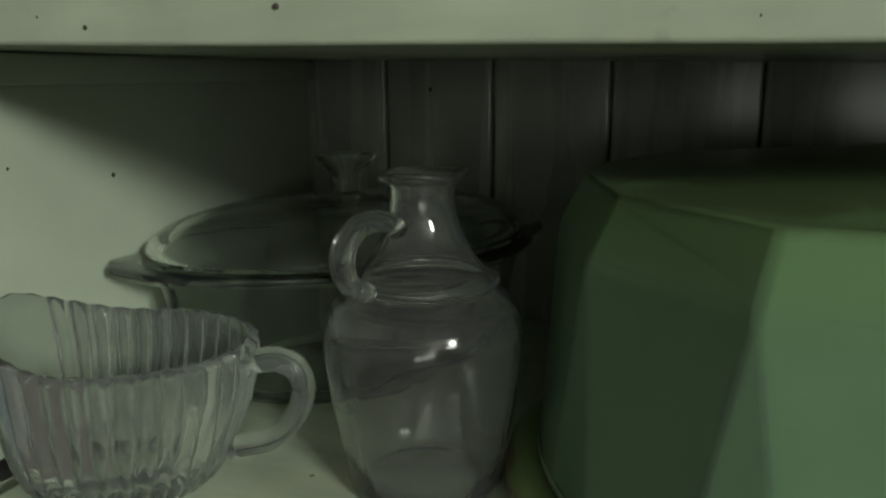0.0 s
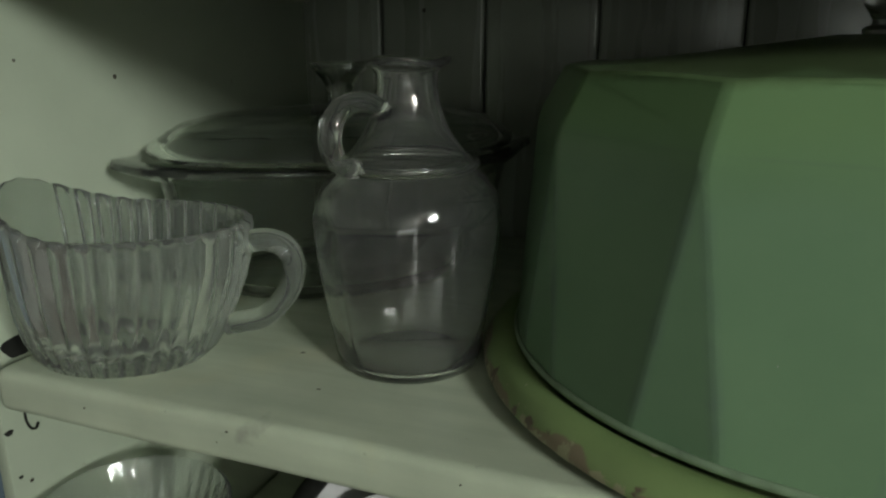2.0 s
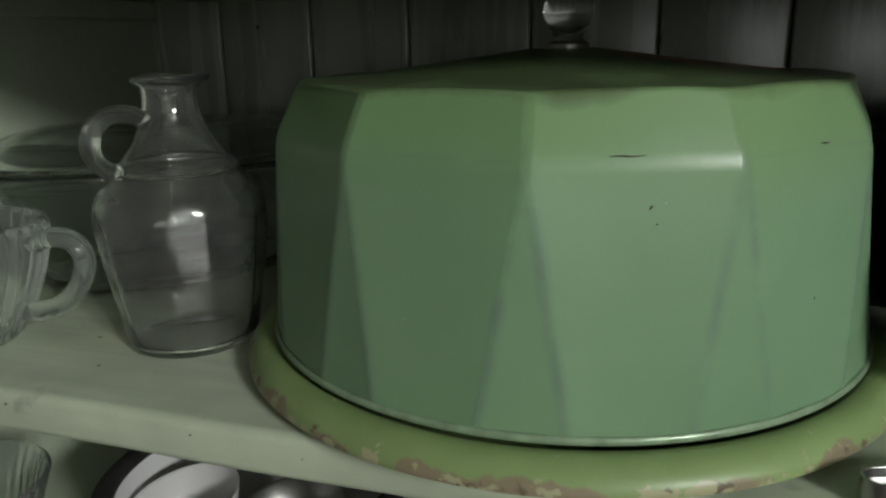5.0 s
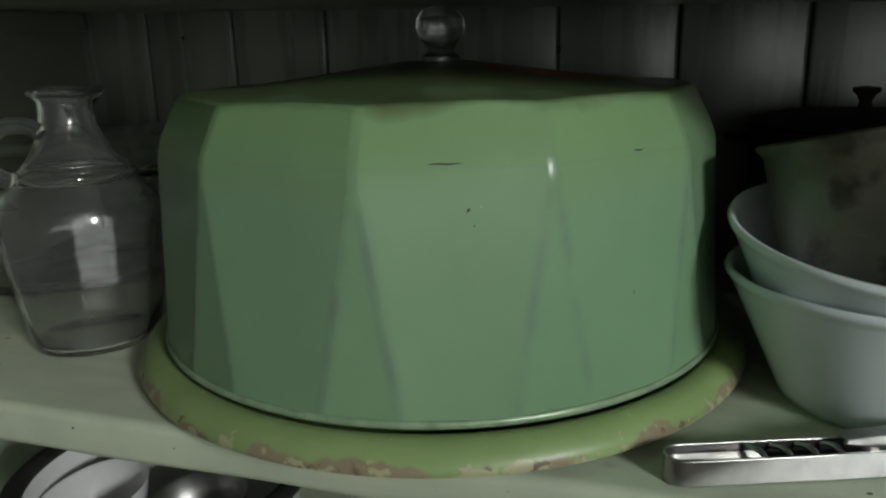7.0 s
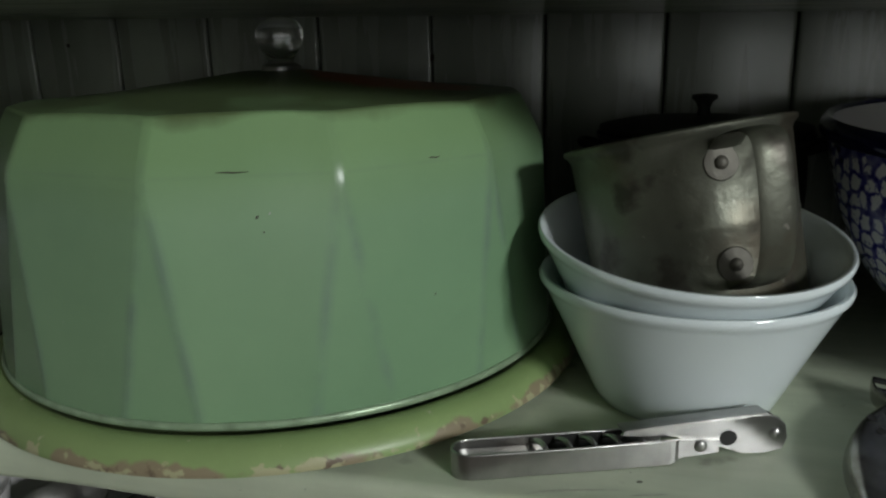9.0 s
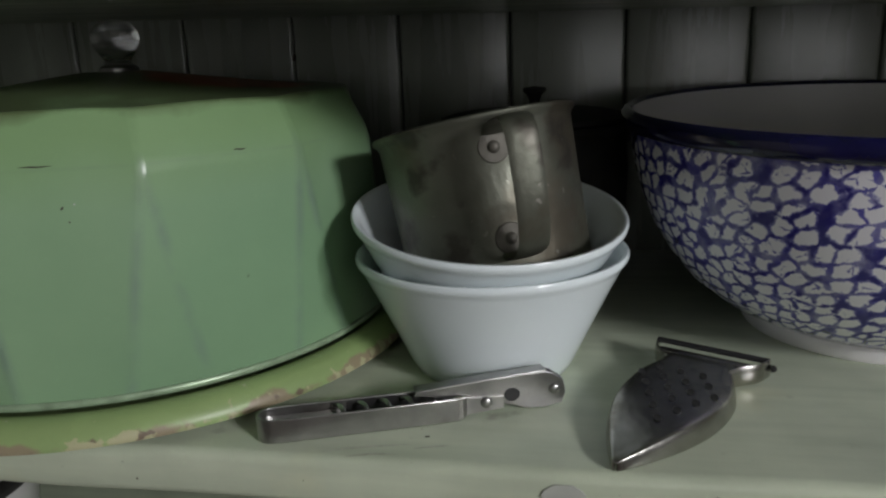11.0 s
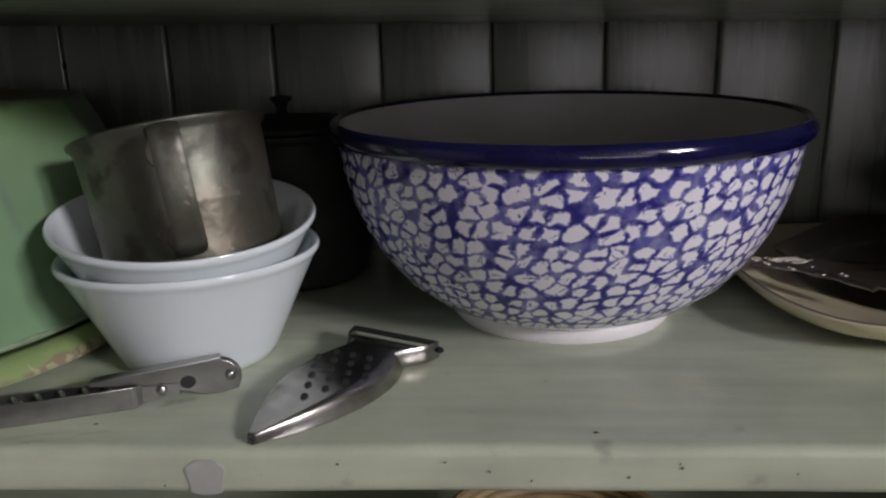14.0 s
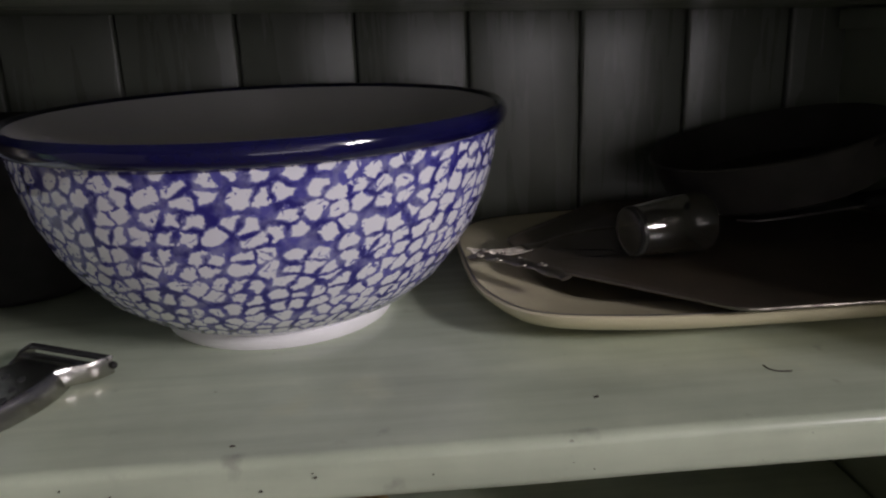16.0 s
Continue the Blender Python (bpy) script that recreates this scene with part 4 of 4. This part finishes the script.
    part("blade_wheel", placed(lathe([(0, 0), (0.0060, 0), (0.0065, 0.0008), (0.0030, 0.0022), (0, 0.0022)], 24), pose(0.1150, 0.0046, 0.0078, -90, 0, 0)), M_STEEL, head)
    return ob


can_opener()


# ---------- hand grater ----------
def half_width(u):
    return 0.0010 + 0.0208 * math.sin(math.pi / 2 * min(1.0, u / 0.64)) ** 0.9 - 0.0072 * max(0.0, (u - 0.70) / 0.30) ** 1.8


def rise(u):
    return 0.0034 + 0.0064 * math.sin(math.pi / 2 * min(1.0, u / 0.55)) ** 0.8


def top_of(u, v):
    """Height of the shell: upright sides, a rolled edge and a faintly hollowed face."""
    return rise(u) * (1 - abs(v) ** 16) - 0.0007 * (1 - v * v) * math.sin(math.pi * min(1.0, u)) + 0.0005


def hand_grater():
    ob = thing("hand_grater", pose(0.3205, 0.0022, 0.0, 0, 0, 62.5), "leaf-shaped steel hand grater and peeler lying on the shelf", "grater")
    L = 0.088
    bm = bmesh.new()
    nu, nv = 36, 40
    rows = []
    for i in range(nu + 1):
        u = i / nu
        row = []
        for j in range(nv + 1):
            v = math.sin(math.pi / 2 * (2 * j / nv - 1))
            row.append(bm.verts.new((u * L, v * half_width(u), top_of(u, v))))
        rows.append(row)
    for a, b in zip(rows, rows[1:]):
        for j in range(nv):
            bm.faces.new((a[j], a[j + 1], b[j + 1], b[j]))
    shell = part("shell", bm, M_GRATER, ob, "leaf-shaped steel shell with rolled bright edge", 60)
    mod = shell.modifiers.new("thick", "SOLIDIFY")
    mod.thickness = 0.0008
    for i in range(5):
        for j in range(4):
            x, y = 0.0295 + 0.0084 * i + 0.0086 * j, -0.0035 + 0.0050 * i - 0.0043 * j
            if x > 0.076 or abs(y) > half_width(x / L) - 0.0035:
                continue
            h = top_of(x / L, y / half_width(x / L))
            turn = pose(x, y, h + 0.0002, 0, -6, 31)
            part("grating_hole", placed(lathe([(0, 0.0001), (0.0013, 0.0001), (0.0018, 0.0003), (0.0019, 0.0)], 12), turn @ Matrix.Diagonal((1.3, 0.85, 1, 1))), M_DARKSTEEL, shell, "punched grating hole")
    for sgn in (-1, 1):
        pts = curve_points([(0.082, sgn * 0.0140, 0.0062), (0.088, sgn * 0.0172, 0.0062), (0.095, sgn * 0.0225, 0.0062), (0.1035, sgn * 0.0250, 0.0064)], 5)
        part("blade_arm", sweep(pts, 0.0088, 0.0016, (0, 0, 1), 10), M_GRATER, ob)
    part("neck", box(0.080, 0.0905, -0.0150, 0.0150, 0.0082, 0.0095, 0.0005), M_GRATER, ob)
    part("blade", box(0.0925, 0.0965, -0.0222, 0.0222, 0.0078, 0.0088, 0.0003), M_GRATER, ob, "thin steel peeling blade")
    part("blade_gap", box(0.0968, 0.1005, -0.0222, 0.0222, 0.0055, 0.0075, 0.0003), M_DARKSTEEL, ob, "dark slot beside the blade")
    part("blade_edge", box(0.1005, 0.1045, -0.0250, 0.0250, 0.0088, 0.0104, 0.0005), M_DARKSTEEL, ob, "dark worn blade frame")
    part("blade_pin", placed(dome(0.0017, 0.0022, 12), pose(0.1025, -0.0262, 0.0066, 90, 0, 0)), M_BLACK, ob)
    return ob


hand_grater()


# ---------- blue spongeware bowl ----------
def sponge_bowl():
    ob = thing("mixing_bowl", pose(0.4575, 0.1625, 0.0) @ Matrix.Diagonal((1.020, 1.020, 1.02, 1)), "large white mixing bowl with blue sponged pattern and cobalt rim", "bowl")
    outer = [(0.0520, 0.0065), (0.0600, 0.0078), (0.0745, 0.0150), (0.0890, 0.0265), (0.1000, 0.0405), (0.1080, 0.0540), (0.1140, 0.0690), (0.1180, 0.0840), (0.1208, 0.1010)]

    def uneven(a, r, z):  # the thrown wall dips a little to one side
        k = max(0.0, min(1.0, z / 0.112))
        return (r * math.cos(a), r * math.sin(a), z + 0.030 * k * r * math.sin(a))
    part("outer_wall", lathe(outer, 128, uneven), M_SPONGE, ob, "white glaze sponged with a blue net")
    part("rim", lathe([(0.1207, 0.1008), (0.1228, 0.1013), (0.1244, 0.1029), (0.1252, 0.1054), (0.1249, 0.1082), (0.1238, 0.1103), (0.1222, 0.1114), (0.1206, 0.1110), (0.1195, 0.1094)], 128, uneven),
         M_COBALT, ob, "cobalt blue glazed rim")
    part("inner_wall", lathe([(0.1195, 0.1094), (0.1178, 0.0980), (0.1148, 0.0810), (0.1090, 0.0630), (0.0990, 0.0430), (0.0850, 0.0270), (0.0660, 0.0160), (0.040, 0.0115), (0, 0.0105)], 96, uneven),
         M_WHITE, ob, "plain white glazed inside")
    part("foot", lathe([(0.0520, 0.0067), (0.0595, 0.0084), (0.0603, 0.0070), (0.0598, 0.0012), (0.0588, 0.0), (0.0550, 0.0), (0.0535, 0.0035), (0, 0.0045), (0, 0.0060)], 96), M_FOOT, ob, "white unglazed foot ring")
    return ob


sponge_bowl()


# ---------- platter with dark tray and cutlery ----------
def superellipse(rx, ry, p, n):
    out = []
    for k in range(n):
        a = 2 * math.pi * k / n
        out.append((rx * math.copysign(abs(math.cos(a)) ** (2 / p), math.cos(a)), ry * math.copysign(abs(math.sin(a)) ** (2 / p), math.sin(a))))
    return out


def oval_rings(rows, rx, ry, p, n=140, wave=0.0, bm=None):
    """rows (inset, z): an oval dish from the outline inwards."""
    bm = bm or bmesh.new()
    rings = []
    for inset, z in rows:
        pts = superellipse(rx - inset, ry - inset, p, n)
        rings.append([bm.verts.new((x * (1 + wave * math.cos(8 * 2 * math.pi * k / n)), y * (1 + wave * math.cos(8 * 2 * math.pi * k / n)), z)) for k, (x, y) in enumerate(pts)])
    for a, b in zip(rings, rings[1:]):
        for k in range(n):
            bm.faces.new((a[k], b[k], b[(k + 1) % n], a[(k + 1) % n]))
    return bm, rings


def platter():
    ob = thing("platter", pose(0.7125, 0.178, 0.0, 0, 0, 0), "cream oval china platter with thin dark line round the rim", "platter")
    bm, rings = oval_rings([(0.105, 0.0062), (0.050, 0.0062), (0.044, 0.0080), (0.038, 0.0125), (0.030, 0.0142), (0.005, 0.0172), (0.0012, 0.0185), (0.0, 0.0178), (0.0006, 0.0150), (0.006, 0.0095), (0.022, 0.0030), (0.029, 0.0), (0.034, 0.0), (0.037, 0.0022), (0.105, 0.0022)],
                           0.150, 0.1125, 4.2, wave=0.006)
    bm.faces.new(rings[0])
    bm.faces.new(rings[-1])
    part("dish", bm, M_CREAM, ob, "cream glazed platter body", 50)
    bm, rings = oval_rings([(0.0012, 0.0188), (0.0024, 0.0186), (0.0024, 0.0178), (0.0012, 0.0180)], 0.150, 0.1125, 4.2, wave=0.006)
    for k in range(140):
        a, b = rings[-1], rings[0]
        bm.faces.new((a[k], b[k], b[(k + 1) % 140], a[(k + 1) % 140]))
    part("rim_line", bm, M_LINE, ob, "thin dark painted line")
    return ob


platter()


def dark_tray():
    ob = thing("serving_tray", pose(0.7215, 0.1705, 0.0192), "dark tarnished eight-sided metal serving tray on the platter", "tray")
    hx, hy, cut, low = 0.1300, 0.1160, 0.082, 0.088

    def octagon(inset):
        x, y, c, d = hx - inset, hy - inset, cut - inset * 0.6, low - inset * 0.5
        pts = [(x, -y + d), (x, y - d), (x - c, y), (-x + c, y), (-x, y - d), (-x, -y + d), (-x + c, -y), (x - c, -y)]
        out = []
        for k in range(8):  # rounded corners
            p, q, w = Vector(pts[k - 1]), Vector(pts[k]), Vector(pts[(k + 1) % 8])
            a, b = q + (p - q).normalized() * 0.008, q + (w - q).normalized() * 0.008
            for t in (0, 0.33, 0.67, 1):
                out.append(a * (1 - t) ** 2 + q * 2 * t * (1 - t) + b * t * t)
        return out
    bm = bmesh.new()
    rings = []
    for inset, z in ((0.06, 0.0), (0.020, 0.0), (0.014, 0.0008), (0.004, 0.0042), (0.0012, 0.0050), (0.0, 0.0044), (0.0008, 0.0034), (0.014, -0.0004), (0.021, -0.0012), (0.06, -0.0012)):
        rings.append([bm.verts.new((p.x, p.y, z)) for p in octagon(inset)])
    for a, b in zip(rings, rings[1:]):
        for k in range(32):
            bm.faces.new((a[k], b[k], b[(k + 1) % 32], a[(k + 1) % 32]))
    bm.faces.new(rings[0])
    bm.faces.new(rings[-1])
    part("dish", bm, M_TARNISH, ob, "dark brown tarnished tray body", 40)
    edge = [Vector((p.x, p.y, 0.0046)) for p in octagon(0.0002)]
    part("rim_wire", sweep(edge, 0.0013, 0.0013, (0, 0, 1), 8, closed=True), M_SILVER, ob, "thin worn rim wire")
    return ob


dark_tray()


def ornate_tray_handle():
    """The dark tray's ornate handle, built as a fork stem along its own x."""
    ob = thing("tray_handle", pose(0.5655, 0.1560, 0.0262, 0, -1, -52), "ornate dull silver handle of the dark tray, lying across the platter rim", "fork")
    pts = curve_points([(0.0, 0, 0.0), (0.012, 0, 0.0016), (0.03, 0, 0.0024), (0.05, 0, 0.0018), (0.066, 0, 0.0)], 6)
    part("handle", sweep(pts, 0.0125, 0.0032, (0, 1, 0), 12, taper=lambda t: 0.75 + 0.35 * abs(math.sin(4.2 * math.pi * t)) - 0.25 * t), M_SILVER, ob, "embossed scrolled handle", 60)
    for k, (x, y) in enumerate(((0.005, 0.0042), (0.010, -0.0045), (0.017, 0.0046), (0.024, -0.0046), (0.032, 0.0040), (0.040, -0.0036), (0.048, 0.0030))):
        part("scroll", placed(lathe([(0.0020 + 0.0009 * math.cos(t), 0.0008 * math.sin(t)) for t in [2 * math.pi * q / 8 for q in range(8)]], 14, closed=True), pose(x, y, 0.0030)), M_SILVER, ob)
    return ob


ornate_tray_handle()


def table_fork(m):
    ob = thing("table_fork", m, "dull silver table fork resting on the platter rim", "fork")
    for k in range(4):
        y = -0.0054 + 0.0036 * k
        pts = curve_points([(0.0, y * 0.9, 0.0035), (0.012, y, 0.0008), (0.026, y, 0.0), (0.036, y * 0.9, 0.0012)], 4)
        part("tine", sweep(pts, 0.0018, 0.0014, (0, 1, 0), 8), M_SILVER, ob)
    pts = curve_points([(0.034, 0, 0.0012), (0.044, 0, 0.0022), (0.055, 0, 0.005), (0.08, 0, 0.0075), (0.13, 0, 0.006)], 5)
    part("handle", sweep(pts, 0.0125, 0.0022, (0, 1, 0), 10, taper=lambda t: 1.0 - 0.62 * min(1.0, t * 2.2) + 0.25 * max(0.0, t - 0.5)), M_SILVER, ob)
    return ob


table_fork(pose(0.5640, 0.1600, 0.0248, 0, 0, 12))


def carving_knife():
    ob = thing("carving_knife", pose(0.735, 0.185, 0.0290, 0, -3, 9), "long steel carving knife with dark handle lying on the tray", "knife")
    bm = bmesh.new()
    outline = [(0.0, 0.004), (0.008, -0.004), (0.03, -0.007), (0.085, -0.008), (0.085, 0.007), (0.03, 0.007)]
    a = [bm.verts.new((x, y, 0.0)) for x, y in outline]
    b = [bm.verts.new((x, y, 0.0014)) for x, y in outline]
    bm.faces.new(a)
    bm.faces.new(b)
    for k in range(6):
        bm.faces.new((a[k], a[(k + 1) % 6], b[(k + 1) % 6], b[k]))
    part("blade", bm, M_STEEL, ob, "dull steel blade", 30)
    part("handle", box(0.083, 0.118, -0.0085, 0.0085, -0.003, 0.006, 0.003, 3), M_BLACK, ob, "dark wooden handle")
    return ob


carving_knife()


def tumbler():
    ob = thing("glass_tumbler", pose(0.652, 0.150, 0.0366, 0, 88.0, 14) @ Matrix.Scale(0.76, 4), "small smoky glass tumbler lying on the dark tray", "tumbler")
    part("wall", lathe([(0.0188, 0.0062), (0.0215, 0.040), (0.0225, 0.062), (0.0220, 0.0632), (0.0212, 0.062), (0.0200, 0.040), (0.0172, 0.0062)], 64, closed=True), M_SMOKE, ob, sharp=60)
    part("base", lathe([(0, 0.0008), (0.0165, 0), (0.0182, 0.0012), (0.0187, 0.0058), (0.0176, 0.0060), (0.0120, 0.0050), (0, 0.0044)], 64), M_SMOKE, ob, "thick glass base", 60)
    return ob


tumbler()


# made-up pan, tilted to fill the outline of an indistinct dark heap
def black_pan(m):
    ob = thing("heap_pan", m, "black pan shape standing in for an indistinct dark heap in the corner", "pan")
    part("bowl", lathe([(0, 0.0), (0.058, 0.0), (0.066, 0.004), (0.074, 0.030), (0.0755, 0.034), (0.074, 0.0350), (0.0715, 0.031), (0.064, 0.007), (0.056, 0.004), (0, 0.004)], 72), M_PAN, ob, sharp=45)
    pts = curve_points([(-0.073, 0, 0.030), (-0.083, 0, 0.034), (-0.095, 0, 0.037), (-0.110, 0, 0.038)], 5)
    part("handle", sweep(pts, 0.018, 0.007, (0, 1, 0), 12, taper=lambda t: 0.75 + 0.3 * t), M_PAN, ob, "flat iron handle")
    return ob


black_pan(pose(0.7755, 0.2230, 0.0430) @ pose(0, 0, 0, 0, -12.8, 0) @ pose(0, 0, 0, 0, 0, 115))


# ---------- dark pot at the back ----------
def iron_pot():
    ob = thing("iron_pot", pose(0.282, 0.238, 0.0), "blackened lidded iron pot standing against the back boards", "pot")
    part("body", lathe([(0, 0.0), (0.046, 0.0), (0.052, 0.004), (0.0565, 0.030), (0.0575, 0.070), (0.0560, 0.094), (0.0600, 0.097), (0.0602, 0.0995), (0.0560, 0.1005), (0.0535, 0.096), (0.0545, 0.068), (0.050, 0.010), (0, 0.006)], 72), M_BLACK, ob, sharp=45)
    lid = part("lid", lathe([(0.0555, 0.1008), (0.0590, 0.1012), (0.0585, 0.1035), (0.045, 0.1065), (0.020, 0.1085), (0, 0.1090), (0, 0.1060), (0.045, 0.1030), (0.0545, 0.1010)], 72), M_BLACK, ob, "dark iron lid", 45)
    part("knob", lathe([(0, 0.1085), (0.0040, 0.1085), (0.0032, 0.1130), (0.0048, 0.1165), (0.0072, 0.1185), (0.0070, 0.1205), (0, 0.1215)], 28), M_BLACK, lid, "spool-shaped knob", 45)
    for sgn in (-1, 1):
        pts = curve_points([(sgn * 0.055, -0.012, 0.090), (sgn * 0.066, -0.009, 0.093), (sgn * 0.070, 0, 0.094), (sgn * 0.066, 0.009, 0.093), (sgn * 0.055, 0.012, 0.090)], 5)
        part("lug", sweep(pts, 0.005, 0.004, (0, 0, 1), 10), M_BLACK, ob)
    return ob


iron_pot()


# ---------- things on the lower shelf ----------
def cut_glass_bowl():
    ob = thing("cut_glass_bowl", pose(-0.240, 0.030, FLOOR_Z), "pale cut glass bowl with wide rim on the lower shelf", "bowl")
    prof_rows = [(0, 0.002), (0.020, 0.002), (0.023, 0.0), (0.026, 0.002), (0.024, 0.030), (0.030, 0.060), (0.040, 0.088), (0.0465, 0.106), (0.0475, 0.109), (0.0455, 0.1105),
                 (0.0440, 0.1075), (0.0375, 0.0895), (0.0278, 0.061), (0.0218, 0.032), (0.0200, 0.010), (0, 0.0075)]

    def cuts(a, r, z):
        f = r * (1 + 0.035 * math.cos(18 * a + z * 260) * math.cos(18 * a - z * 260)) if 0.03 < z < 0.1 else r
        return (f * math.cos(a), f * math.sin(a), z)
    part("bowl", lathe(prof_rows, 144, cuts), M_FROST, ob, sharp=50)
    return ob


cut_glass_bowl()


def rimmed_basin():
    ob = thing("enamel_basin", pose(-0.092, 0.092, FLOOR_Z), "white enamel basin with black rim on the lower shelf", "basin")
    part("wall", lathe([(0, 0.0), (0.060, 0.0), (0.066, 0.004), (0.080, 0.098), (0.082, 0.101), (0.079, 0.103), (0.0765, 0.099), (0.063, 0.008), (0, 0.005)], 96), M_WHITE, ob, sharp=50)
    part("rim", lathe([(0.0800 + 0.0062 * math.cos(t), 0.1035 + 0.0036 * math.sin(t)) for t in [2 * math.pi * k / 12 for k in range(12)]], 96, closed=True), M_BLACK, ob, "black enamel rim")
    return ob


rimmed_basin()


def small_cup(x, y, z, mat, label):
    ob = solid("small_cup", lathe([(0, 0), (0.016, 0), (0.019, 0.003), (0.026, 0.020), (0.031, 0.034), (0.0315, 0.036), (0.0295, 0.035), (0.024, 0.021), (0.016, 0.005), (0, 0.004)], 64), mat, label, "cup", group="cups in the basin", sharp=60)
    ob.matrix_world = pose(x, y, z, 6, -8, 0)
    return ob


# nested stack that fills the basin
for k in range(3):
    small_cup(-0.122, 0.076, FLOOR_Z + 0.0085 + 0.026 * k, M_WHITE, "small white china cup stacked in the basin")
    small_cup(-0.060, 0.082, FLOOR_Z + 0.0085 + 0.026 * k, M_STEEL, "small dull steel cup stacked in the basin")


def straw_basket():
    ob = thing("straw_basket", pose(0.452, 0.105, FLOOR_Z), "coiled straw basket on the lower shelf", "basket")
    base = part("base", lathe([(0, 0.0), (0.052, 0.0), (0.053, 0.003), (0.05, 0.005), (0, 0.005)], 64), M_STRAW, ob)
    for k in range(13):
        r = 0.054 + 0.014 * (k / 18) ** 0.8
        z = 0.004 + 0.0061 * k
        part("coil", lathe([(r + 0.0034 * math.cos(t), z + 0.0034 * math.sin(t)) for t in [2 * math.pi * q / 8 for q in range(8)]], 72, closed=True), M_STRAW, ob)
    return ob


straw_basket()
